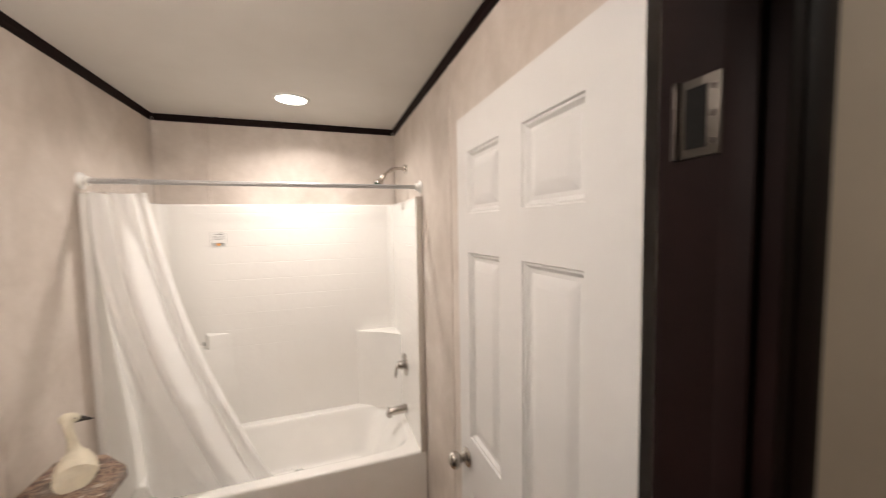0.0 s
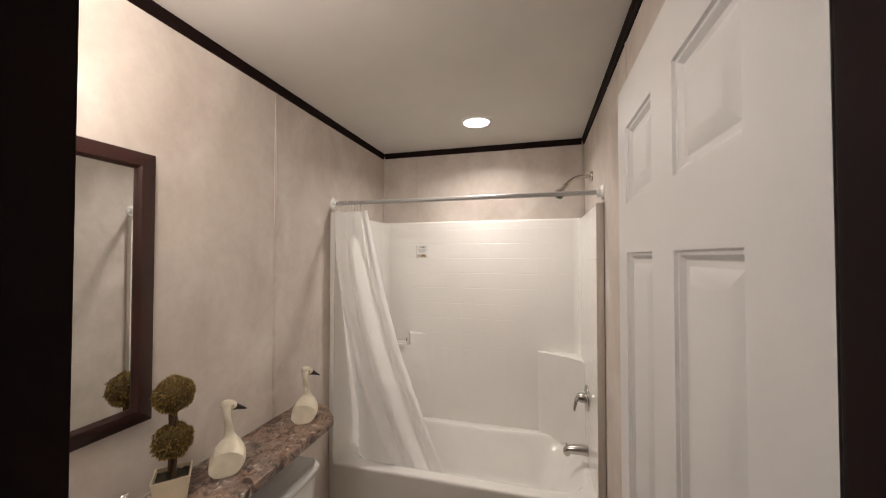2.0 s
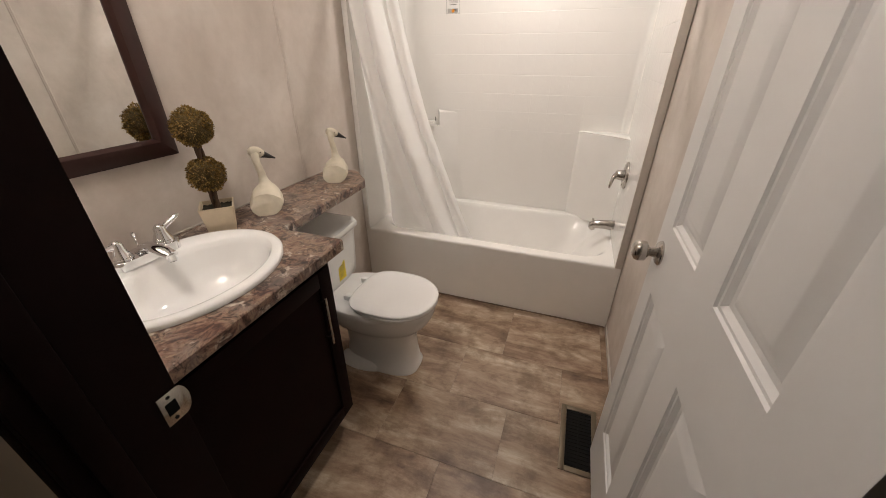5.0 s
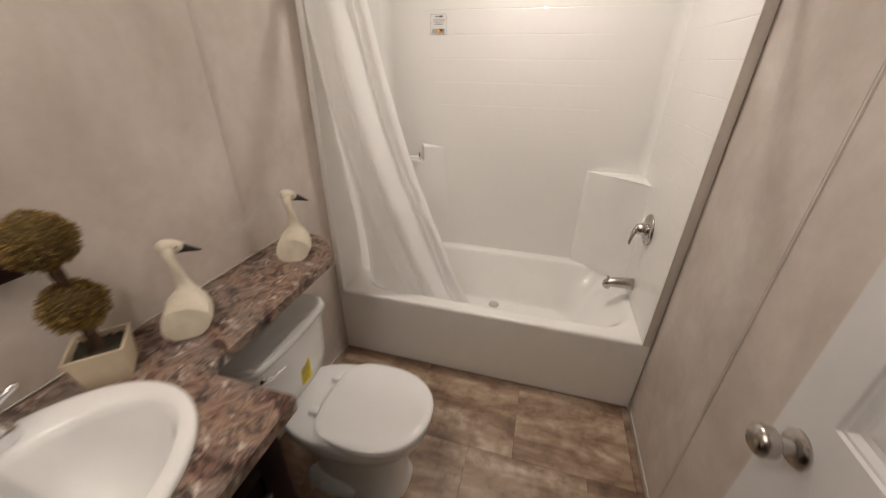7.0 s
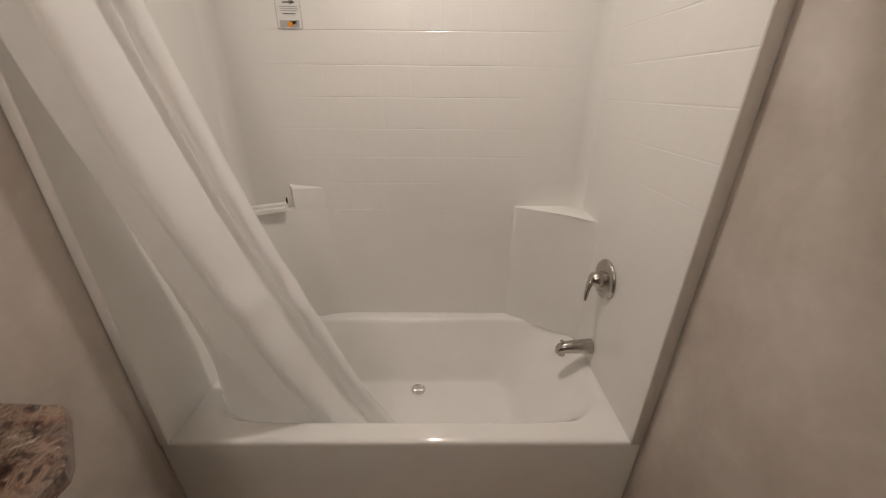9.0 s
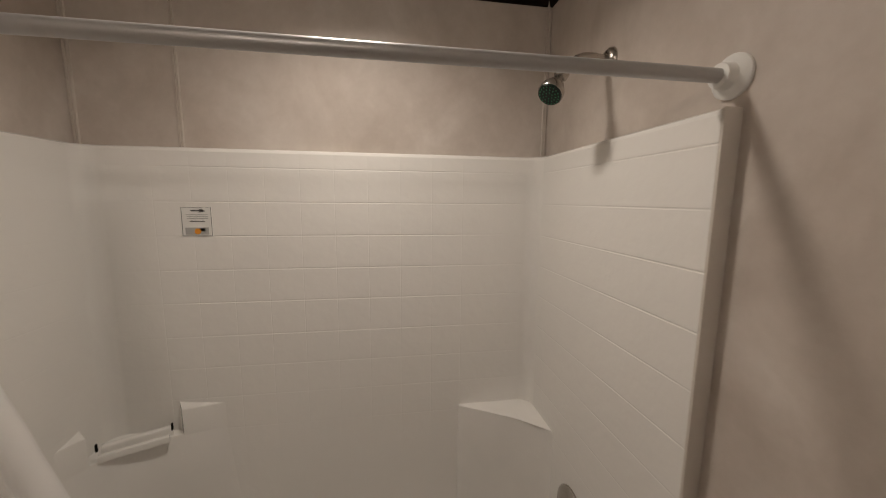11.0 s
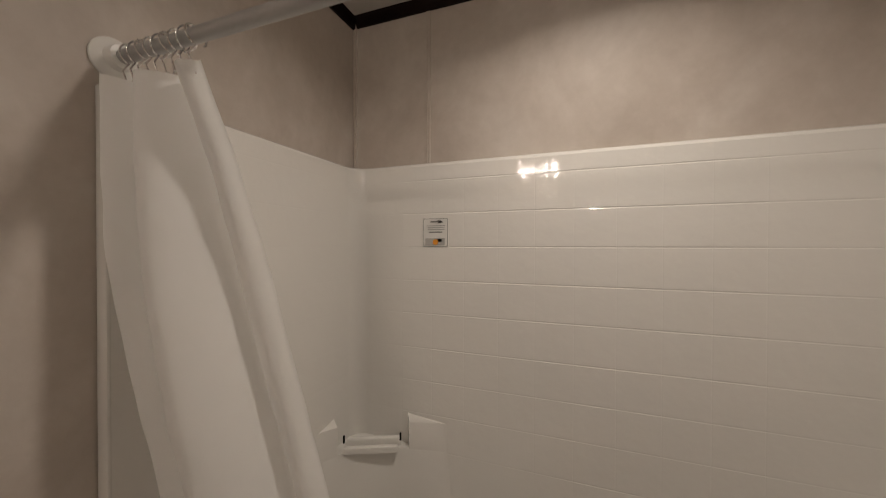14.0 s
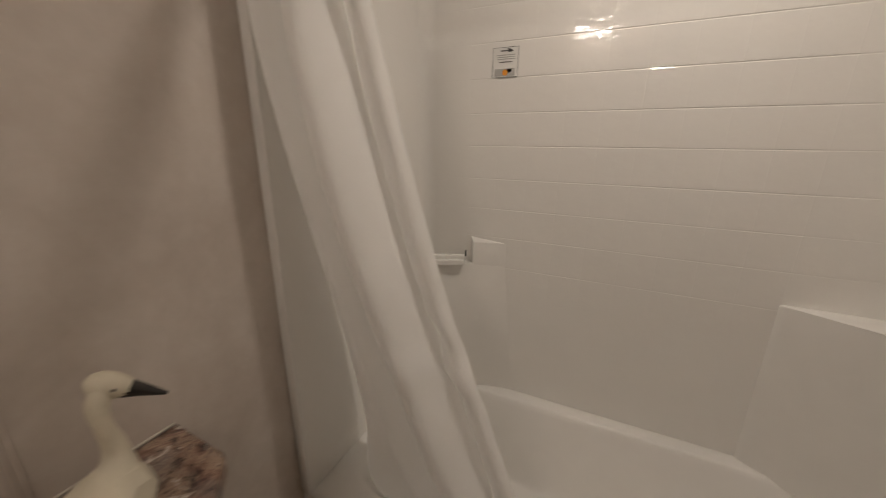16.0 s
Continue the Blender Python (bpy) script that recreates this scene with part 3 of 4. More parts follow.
# shower valve
valve = thing("shower_valve", "brushed nickel single-lever tub valve on the surround", "valve", (PX1 - 0.001, 0.36, 0.79))
part("escutcheon", lathe(bmesh.new(), (0, 0, 0), (-1, 0, 0), [(0, 0.074), (0.005, 0.074), (0.011, 0.069), (0.014, 0.055), (0.015, 0.03)], 36), NICKEL, valve)
part("hub", lathe(bmesh.new(), (-0.012, 0, 0), (-1, 0, 0), [(0, 0.030), (0.02, 0.029), (0.038, 0.025), (0.046, 0.018), (0.048, 0.004)]), NICKEL, valve)
part("lever", sweep(bmesh.new(), curve((-0.040, 0, 0.004), (-0.060, -0.004, 0.008), (-0.070, -0.02, -0.02), (-0.076, -0.03, -0.072)), [0.012, 0.0125, 0.0125, 0.012, 0.0115, 0.011, 0.0105, 0.010, 0.009, 0.0085, 0.008, 0.007, 0.004]), NICKEL, valve)
part("screw", lathe(bmesh.new(), (-0.014, 0, -0.052), (-1, 0, 0), [(0, 0.005), (0.003, 0.004)], 12), CHROME, valve)

# tub spout
spout = thing("tub_spout", "brushed nickel tub spout on the surround", "spout", (PX1 - 0.001, 0.36, 0.485))
rings = []
for d, dz, rz, rt in ((0, 0, 0.030, 0.030), (0.02, 0, 0.029, 0.029), (0.07, -0.002, 0.027, 0.026), (0.105, -0.006, 0.025, 0.023), (0.125, -0.012, 0.023, 0.021), (0.136, -0.018, 0.017, 0.016), (0.139, -0.021, 0.006, 0.006)):
    rings.append([(-d, rt * math.cos(a), dz + rz * math.sin(a)) for a in (2 * math.pi * i / 24 for i in range(24))])
part("spout_body", loft(bmesh.new(), rings), NICKEL, spout)
part("outlet", lathe(bmesh.new(), (-0.115, 0, -0.025), (0, 0, -1), [(0, 0.016), (0.016, 0.015), (0.017, 0.011)]), NICKEL, spout)
part("diverter_knob", lathe(bmesh.new(), (-0.12, 0, 0.008), (0, 0, 1), [(0, 0.003), (0.012, 0.003), (0.013, 0.007), (0.019, 0.007), (0.021, 0.003)], 14), NICKEL, spout)

# shower head
shower = thing("shower", "brushed nickel shower arm with dark green faced head", "shower head", (ROOM_W, 0.38, 2.095))
part("wall_flange", lathe(bmesh.new(), (0, 0, 0), (-1, 0, 0), [(0, 0.032), (0.006, 0.031), (0.014, 0.022), (0.016, 0.012)]), NICKEL, shower)
arm = curve((-0.004, 0, 0), (-0.075, -0.004, 0.008), (-0.105, -0.022, 0.0), (-0.157, -0.050, -0.058), 14)
part("arm", sweep(bmesh.new(), arm, 0.0105), NICKEL, shower)
hd = Vector((-0.55, -0.35, -0.76)).normalized()
hb = Vector((-0.153, -0.048, -0.054))
part("ball_joint", lathe(bmesh.new(), hb, hd, [(-0.004, 0.012), (0.004, 0.017), (0.016, 0.017), (0.022, 0.013), (0.030, 0.012)]), NICKEL, shower)
head = part("head_shell", lathe(bmesh.new(), hb + hd * 0.026, hd, [(0, 0.013), (0.012, 0.0155), (0.028, 0.0235), (0.042, 0.0300), (0.054, 0.0305), (0.057, 0.0285)], 32), NICKEL, shower)
part("spray_face", lathe(bmesh.new(), hb + hd * 0.0825, hd, [(0, 0.0288), (0.004, 0.0275), (0.005, 0.01)], 32), HEAD_FACE, shower, "dark green spray face")
q = hd.to_track_quat("Z", "Y")
bm = bmesh.new()
for rr, n in ((0.008, 6), (0.0155, 12), (0.023, 18)):
    for k in range(n):
        p = hb + hd * 0.0868 + q @ Vector((rr * math.cos(2 * math.pi * k / n), rr * math.sin(2 * math.pi * k / n), 0))
        lathe(bm, p, hd, [(0, 0.0016), (0.002, 0.0012)], 6)
part("nozzles", bm, NOZZLE, head, "green rubber nozzles")

# shower rod
rod = thing("shower_rod", "satin metal shower curtain rod with white end sockets", "curtain rod", (0, 0.022, 1.939))
part("tube", sweep(bmesh.new(), [(x, 0, 0) for x in (0.01, 0.4, 0.8, 1.2, ROOM_W - 0.01)], 0.0120, 24), ROD_METAL, rod)
for x, s in ((0.0005, 1), (ROOM_W - 0.0005, -1)):
    part("end_socket", lathe(bmesh.new(), (x, 0, 0), (s, 0, 0), [(0, 0.037), (0.005, 0.037), (0.009, 0.033), (0.014, 0.023), (0.030, 0.020), (0.031, 0.0125)]), WHITE_PLASTIC, rod, "white plastic socket")

# curtain
curtain = thing("shower_curtain", "white fabric shower curtain gathered aside and draped into the tub", "shower curtain")
nu, nv = 190, 120


def inner_rim(x):
    """How far back the tub's inner rim lies at x; its front corner is rounded."""
    dx = min(max(0.215 - x, 0.0), 0.138)
    return 0.23 - math.sqrt(0.15 ** 2 - dx * dx)


bm = bmesh.new()
rows_v = []
for j in range(nv + 1):
    v = j / nv
    z0 = 1.893 - (1.893 - 0.20) * v
    d = 1.89 - z0
    xr, yr = 0.235 + 0.02 * d + 0.178 * d * d - 0.04 * smooth_step(1.1, 1.65, d), 0.018 + 0.19 * (1 - math.exp(-d / 0.38))
    xl, xe = 0.022 + 0.052 * smooth_step(0.2, 0.9, v), 0.045 + 0.138 * d * d
    row = []
    for i in range(nu + 1):
        u = i / nu
        w = max(0.0, (u - 0.28) / 0.72)
        ph = 2 * math.pi * (2.15 * w ** 0.95 + 0.08 * math.sin(2.0 * v + 4 * w) * v * w)
        g = -0.55 + 1.55 * smooth_step(0.02, 0.28, u) if u < 0.28 else math.cos(ph) + 0.16 * (math.cos(2 * ph) - 1)
        g *= 1 - 0.6 * smooth_step(0.93, 1.0, u)
        x = xl + (xe - xl) * u / 0.28 if u < 0.28 else xe + (xr - xe) * w + 0.085 * (xr - xe) * math.sin(ph) * (1 - smooth_step(0.9, 1.0, w))
        x += 0.006 * noise.noise((u * 4, v * 5, 0.5)) * v
        near = inner_rim(x) + 0.016
        y = 0.018 + (near + 0.020 - 0.018) * smooth_step(0.12, 0.86, v)
        y += (max(yr, y) - y) * smooth_step(0.48, 1.0, w)
        y += -(0.040 - 0.010 * u * (1 - v) + 0.008 * v) * (1 - 0.55 * smooth_step(0.75, 0.92, v)) * g + 0.003 * math.sin(3 * ph + 1.3 + 2 * v) * (0.2 + v)
        pinch = math.exp(-((u - 0.80) / 0.16) ** 2 - ((z0 - 0.86) / 0.11) ** 2)
        y += 0.022 * pinch * math.sin((z0 - 0.86) * 34 + u * 7)
        y += 0.007 * noise.noise((x * 6, z0 * 2.5, 2.0)) * (0.25 + v) + 0.003 * noise.noise((x * 22, z0 * 14, 5.0))
        z = z0 - 0.010 * abs(math.sin(math.pi * 4.0 * u)) * (1 - v) ** 3
        low = smooth_step(RIM + 0.22, RIM + 0.01, z0)
        y = max(y, low * near - 0.04 * (1 - low))
        x = max(x, 0.006 + 0.068 * smooth_step(1.2, 0.45, z0))
        floor_z = basin_height(min(x, 1.5), min(max(y, 0.02), 0.73)) + 0.006 if y > 0.06 else 0.30
        row.append(bm.verts.new((x, y, max(z, floor_z))))
    rows_v.append(row)
for a, b in zip(rows_v, rows_v[1:]):
    for i in range(nu):
        bm.faces.new((a[i], a[i + 1], b[i + 1], b[i]))
part("cloth", bm, FABRIC, curtain, angle=120)
part("grommet", lathe(bmesh.new(), (0.222, 0.012, 1.872), (0, -1, 0.1), [(0, 0.0085), (0.002, 0.0085), (0.003, 0.006), (0.001, 0.005)], 18), CHROME, curtain, "chrome eyelet")
for k in range(9):
    x = 0.050 + k * 0.0205
    tilt = 0.25 * math.sin(k * 2.1)
    bm = bmesh.new()
    pts = []
    for i in range(19):
        a = math.pi * 1.75 * i / 18 - math.pi * 0.30
        pts.append((x + tilt * 0.02 * math.sin(a), 0.022 + 0.0165 * math.cos(a), 1.9385 + 0.0170 * math.sin(a)))
    pts += [(x, 0.010, 1.906), (x + 0.002, 0.015, 1.888), (x + 0.004, 0.024, 1.886), (x + 0.004, 0.026, 1.894)]
    sweep(bm, pts, 0.0016, 8)
    part("hook", bm, CHROME, curtain, "bent chrome wire hook")

# ---------- door ----------
DX0, DX1, DY0, DY1, DZ0, DZ1 = 1.426, 1.461, -1.548, -0.800, 0.012, 2.07
door = structure("door_1", bmesh.new(), DOOR_PAINT, "white six-panel interior door standing open", "door")
dw = DY1 - DY0
stile, mull, pw = 0.086, 0.115, 0.212
ycuts = [0, dw - stile - 2 * pw - mull, dw - stile - pw - mull, dw - stile - pw, dw - stile, dw]
zcuts = [0, 0.22, 0.806, 0.996, 1.618, 1.742, 1.938, DZ1 - DZ0]


def door_face(bm, x, s):
    """One moulded face of the door: frame quads, and in each panel a sloped sticking, a flat field and a raised centre."""
    for a in range(5):
        for c in range(7):
            y0, y1, z0, z1 = DY0 + ycuts[a], DY0 + ycuts[a + 1], DZ0 + zcuts[c], DZ0 + zcuts[c + 1]
            if a in (1, 3) and c in (1, 3, 5):
                steps = [(0, 0), (0.003, 0.005), (0.008, 0.0058), (0.016, 0.0135), (0.026, 0.0140), (0.052, 0.0045), (0.056, 0.0040)]
                prev = None
                for inset, depth in steps:
                    q4 = [bm.verts.new((x + s * depth, yy, zz)) for yy, zz in ((y0 + inset, z0 + inset), (y1 - inset, z0 + inset), (y1 - inset, z1 - inset), (y0 + inset, z1 - inset))]
                    if prev:
                        for k in range(4):
                            bm.faces.new((prev[k], prev[(k + 1) % 4], q4[(k + 1) % 4], q4[k]))
                    prev = q4
                bm.faces.new(prev)
            else:
                bm.faces.new([bm.verts.new((x, yy, zz)) for yy, zz in ((y0, z0), (y1, z0), (y1, z1), (y0, z1))])


bm = bmesh.new()
door_face(bm, DX0, 1)
door_face(bm, DX1, -1)
for y in (DY0, DY1):
    bm.faces.new([bm.verts.new(p) for p in ((DX0, y, DZ0), (DX1, y, DZ0), (DX1, y, DZ1), (DX0, y, DZ1))])
for z in (DZ0, DZ1):
    bm.faces.new([bm.verts.new(p) for p in ((DX0, DY0, z), (DX1, DY0, z), (DX1, DY1, z), (DX0, DY1, z))])
bmesh.ops.remove_doubles(bm, verts=bm.verts[:], dist=0.0002)
part("leaf", bm, DOOR_PAINT, door, angle=20)
for x, s in ((DX0, -1), (DX1, 1)):
    n = 1.0 if s < 0 else 0.62
    k = part("door_knob", lathe(bmesh.new(), (x, DY1 - 0.062, 0.925), (s, 0, 0), [(d * n, r) for d, r in ((0, 0.032), (0.004, 0.032), (0.009, 0.027), (0.011, 0.014), (0.026, 0.011), (0.030, 0.018), (0.036, 0.0255), (0.050, 0.0275), (0.060, 0.0245), (0.066, 0.016), (0.067, 0.004))], 32), NICKEL, door, "brushed nickel round knob")
part("latch_plate", boxes((DX0 + 0.006, DX1 - 0.006, DY1 - 0.0005, DY1 + 0.0012, 0.895, 0.955), bevel=0.0005), NICKEL, door)
for z in (0.25, 1.05, 1.835):
    h = part("hinge", lathe(bmesh.new(), (DOOR_R - 0.002, FRONT - 0.016, z - 0.045), (0, 0, 1), [(0, 0.0055), (0.03, 0.0055), (0.0305, 0.005), (0.031, 0.0055), (0.06, 0.0055), (0.0605, 0.005), (0.061, 0.0055), (0.09, 0.0055), (0.093, 0.003)], 14), HINGE, door, "dark bronze butt hinge")
    leaf = part("hinge_leaf", boxes((DOOR_R - 0.0030, DOOR_R + 0.0005, FRONT - 0.068, FRONT - 0.022, z - 0.045, z + 0.045), bevel=0.0011), HINGE_LEAF, h, "dull nickel hinge leaf")
    # dark sheet on the leaf, painting a shaded recess
    part("recess", boxes((DOOR_R - 0.0034, DOOR_R - 0.0028, FRONT - 0.053, FRONT - 0.028, z - 0.035, z + 0.035)), DARK_HOLE, leaf)
    for dz in (-0.03, 0.0, 0.03):
        part("screw", lathe(bmesh.new(), (DOOR_R - 0.0028, FRONT - 0.060, z + dz), (-1, 0, 0), [(0, 0.0038), (0.0009, 0.0030)], 10), HINGE, h)

# ---------- vanity ----------
VY0, VY1 = FRONT + 0.004, -0.985
vanity = thing("vanity_cabinet", "dark espresso vanity cabinet under the worktop", "vanity cabinet")
part("body", boxes((0.456, 0.475, VY0, VY1, 0.09, 0.8215), (0.004, 0.456, VY0, VY0 + 0.016, 0.09, 0.8215), (0.004, 0.456, VY1 - 0.016, VY1, 0.09, 0.8215), (0.004, 0.456, VY0 + 0.016, VY1 - 0.016, 0.09, 0.106),
                   (0.004, 0.415, VY0 + 0.001, VY1 - 0.001, 0.0, 0.0895), bevel=0.0012), CABINET, vanity)


dy0, dy1, dz0, dz1, sw = VY0 + 0.03, VY1 - 0.022, 0.12, 0.785, 0.055
cab_door = part("door", boxes((0.4757, 0.4850, dy0 + sw - 0.003, dy1 - sw + 0.003, dz0 + sw - 0.003, dz1 - sw + 0.003)), CABINET, vanity, "dark espresso shaker door")
for y0, y1 in ((dy0, dy0 + sw), (dy1 - sw, dy1)):
    part("stile", boxes((0.4755, 0.4945, y0, y1, dz0, dz1), bevel=0.0015), CABINET, cab_door)
for z0, z1 in ((dz0, dz0 + sw), (dz1 - sw, dz1)):
    part("rail", boxes((0.4755, 0.4945, dy0 + sw, dy1 - sw, z0, z1), bevel=0.0015), CABINET, cab_door)
hy = VY1 - 0.098
bm = sweep(bmesh.new(), [(0.524, hy, z) for z in (0.53, 0.62, 0.715)], 0.0045, 14)
for z in (0.55, 0.695):
    sweep(bm, [(0.494, hy, z), (0.524, hy, z)], 0.004, 10)
part("handle", bm, NICKEL, cab_door, "brushed nickel bar handle")

# worktop with its narrow ledge over the toilet tank
CX, CY = 0.53, -0.958
poly = [(0.003, FRONT + 0.003), (CX, FRONT + 0.003), (CX, CY - 0.006), (CX - 0.006, CY)]
poly += [tuple(p.xy) for p in curve((0.325, CY, 0), (0.300, CY + 0.002, 0), (0.290, CY + 0.010, 0), (0.286, CY + 0.035, 0), 6)]
poly += [(0.276, -0.395), (0.262, -0.372), (0.165, -0.275), (0.148, -0.266), (0.003, -0.264)]
sink_c = (0.262, -1.273)


def slab_with_hole(poly, hole, z0, z1, c=0.004):
    """A flat slab of that outline with an opening through it; its outer edges are eased."""
    bm = bmesh.new()
    inner = []
    n = len(poly)
    for i, p in enumerate(poly):
        a, b = Vector(poly[i - 1]), Vector(poly[(i + 1) % n])
        d = (b - a).normalized()
        inner.append(tuple(Vector(p) + c * Vector((-d.y, d.x))))
    loops = [[bm.verts.new((x, y, z)) for x, y in pl] for pl, z in ((inner, z0), (poly, z0 + c), (poly, z1 - c), (inner, z1))]
    for a, b in zip(loops, loops[1:]):
        for i in range(n):
            bm.faces.new((a[i], a[(i + 1) % n], b[(i + 1) % n], b[i]))
    hl = [[bm.verts.new((x, y, z)) for x, y in hole] for z in (z0, z1)]
    m = len(hole)
    for i in range(m):
        bm.faces.new((hl[0][i], hl[0][(i + 1) % m], hl[1][(i + 1) % m], hl[1][i]))
    for outer, ring_ in ((loops[0], hl[0]), (loops[3], hl[1])):
        es = [bm.edges.get((outer[i], outer[(i + 1) % n])) for i in range(n)] + [bm.edges.get((ring_[i], ring_[(i + 1) % m])) for i in range(m)]
        bmesh.ops.triangle_fill(bm, edges=es, use_beauty=True)
    return bm


hole = [(sink_c[0] + 0.195 * math.cos(2 * math.pi * i / 40), sink_c[1] + 0.238 * math.sin(2 * math.pi * i / 40)) for i in range(40)]
bm = slab_with_hole(poly, hole, TOP - 0.038, TOP)
top_ob = tagged(new("worktop", finish(bm, "worktop", LAMINATE, True, 30)), "brown marbled laminate worktop with a narrow ledge over the toilet", "worktop")
part("caulk_bead", boxes((0.0005, 0.006, FRONT + 0.01, -0.266, TOP + 0.0005, TOP + 0.005), bevel=0.0015), STRIP, top_ob)

# sink
sink = thing("sink", "white oval drop-in ceramic sink set in the worktop", "sink", (sink_c[0], sink_c[1], TOP))


def oval(a, b, z, cx=0.0, n=56):
    return [(cx + a * math.cos(2 * math.pi * i / n), b * math.sin(2 * math.pi * i / n), z) for i in range(n)]


bm = loft(bmesh.new(), [oval(0.212, 0.256, 0.001), oval(0.213, 0.257, 0.010), oval(0.209, 0.253, 0.016), oval(0.200, 0.244, 0.018), oval(0.186, 0.228, 0.016),
                        oval(0.158, 0.221, 0.014, 0.020), oval(0.152, 0.214, 0.008, 0.022), oval(0.146, 0.206, -0.006, 0.024), oval(0.137, 0.190, -0.050, 0.027),
                        oval(0.118, 0.160, -0.090, 0.028), oval(0.080, 0.105, -0.112, 0.024), oval(0.045, 0.055, -0.122, 0.02), oval(0.021, 0.021, -0.124, 0.02)], cap0=False, cap1=False)
part("bowl", bm, CERAMIC, sink, angle=70)
dr = part("drain", lathe(bmesh.new(), (0.02, 0, -0.1245), (0, 0, 1), [(0, 0.024), (0.003, 0.024), (0.004, 0.021), (0.001, 0.018)]), CHROME, sink, "chrome drain ring")
part("stopper", lathe(bmesh.new(), (0.02, 0, -0.1238), (0, 0, 1), [(0, 0.0175), (0.001, 0.0175)]), DARK_HOLE, dr)

# faucet
fz = TOP + 0.0165
faucet = thing("faucet", "chrome centerset faucet with two lever handles on the sink", "faucet", (0.098, -1.265, fz))
bm = prism(bmesh.new(), [(0.033 * math.copysign(abs(math.cos(a)) ** 0.7, math.cos(a)), (0.055 if math.sin(a) > 0 else -0.055) + 0.033 * math.copysign(abs(math.sin(a)) ** 0.7, math.sin(a))) for a in (2 * math.pi * (i + 0.5) / 40 for i in range(40))], 0, 0.024, 0.008)
part("base", bm, CHROME, faucet)
neck = curve((0, 0, 0.014), (0.010, 0, 0.042), (0.050, 0, 0.044), (0.108, 0, 0.026), 14)
rings = []
for k, p in enumerate(neck):
    t = k / 14
    w, h = 0.027 - 0.010 * t, 0.019 - 0.009 * t
    dirn = (neck[min(k + 1, 14)] - neck[max(k - 1, 0)]).normalized()
    up = Vector((0, 1, 0)).cross(dirn) * -1
    rings.append([p + Vector((0, 1, 0)) * w * math.cos(a) + up * h * math.sin(a) for a in (2 * math.pi * q_ / 20 for q_ in range(20))])
part("spout", loft(bmesh.new(), rings), CHROME, faucet)
aer = part("aerator", lathe(bmesh.new(), (0.102, 0, 0.028), (0.1, 0, -1), [(0, 0.011), (0.018, 0.0115), (0.019, 0.009)], 20), CHROME, faucet)
part("screen", lathe(bmesh.new(), (0.104, 0, 0.0088), (0.1, 0, -1), [(0, 0.0085), (0.001, 0.0085)], 16), DARK_HOLE, aer)
part("lift_rod", lathe(bmesh.new(), (-0.020, 0, 0.022), (0, 0, 1), [(0, 0.0025), (0.036, 0.0025), (0.038, 0.005), (0.044, 0.006), (0.050, 0.005), (0.052, 0.002)], 14), CHROME, faucet)
for s in (-1, 1):
    k = part("handle", lathe(bmesh.new(), (0, s * 0.056, 0.020), (0, 0, 1), [(0, 0.026), (0.006, 0.0262), (0.010, 0.0235), (0.012, 0.0245), (0.024, 0.020), (0.034, 0.0155), (0.044, 0.0150), (0.050, 0.0125), (0.055, 0.008), (0.056, 0.002)], 28), CHROME, faucet)
    tip = (0.004, s * 0.118, 0.086) if s > 0 else (0.014, s * 0.116, 0.056)
    arm = curve((0, s * 0.058, 0.058), (0.001, s * 0.078, 0.068), (0.003, s * 0.098, (0.058 + tip[2]) / 2 + 0.004), tip, 10)
    part("lever", sweep(bmesh.new(), arm, [0.0125, 0.0105, 0.0090, 0.0080, 0.0074, 0.0070, 0.0068, 0.0068, 0.0070, 0.0074, 0.0035], 16), CHROME, k)

# ---------- toilet ----------
toilet = thing("toilet", "white two-piece toilet with closed lid beside the tub", "toilet", (0, -0.618, 0))


def egg(xb, xf, b, z, n=40, square=2.3, nose=1.0):
    """A D-shaped ring from xb (back) to xf (front), half width b."""
    cx = xb + (xf - xb) * 0.48
    out = []
    for i in range(n):
        a = 2 * math.pi * i / n
        c, s = math.cos(a), math.sin(a)
        k = 2 / square if c < 0 else 1.0
        ex = (xf - cx) * math.copysign(abs(c) ** nose, c) if c > 0 else (cx - xb) * math.copysign(abs(c) ** k, c)
        out.append((cx + ex, b * math.copysign(abs(s) ** (0.9 * nose if c > 0 else k), s), z))
    return out


bm = loft(bmesh.new(), [egg(0.225, 0.622, 0.106, 0.0, square=3.2, nose=0.68), egg(0.225, 0.624, 0.107, 0.012, square=3.2, nose=0.68), egg(0.235, 0.616, 0.100, 0.024, square=3, nose=0.68), egg(0.24, 0.606, 0.093, 0.10, nose=0.75), egg(0.235, 0.602, 0.091, 0.17, nose=0.8),
                        egg(0.215, 0.606, 0.104, 0.215), egg(0.18, 0.640, 0.136, 0.255), egg(0.16, 0.674, 0.161, 0.295), egg(0.15, 0.694, 0.174, 0.335), egg(0.15, 0.700, 0.178, 0.365), egg(0.15, 0.701, 0.178, 0.385), egg(0.155, 0.695, 0.172, 0.390)])
part("bowl", bm, CERAMIC, toilet, angle=60)
for s in (-1, 1):
    part("foot", loft(bmesh.new(), [[(0.34 + a * 0.13 * math.cos(t), s * 0.07 + b * 0.055 * math.sin(t), z) for t in (2 * math.pi * i / 28 for i in range(28))] for a, b, z in ((1, 1, 0), (1, 1, 0.010), (0.94, 0.92, 0.025), (0.8, 0.7, 0.045), (0.6, 0.4, 0.055))]), CERAMIC, toilet)
    part("bolt_cap", lathe(bmesh.new(), (0.30, s * 0.105, 0.018), (0, 0, 1), [(0, 0.014), (0.012, 0.013), (0.018, 0.009), (0.020, 0.003)], 18), SEAT_WHITE, toilet)
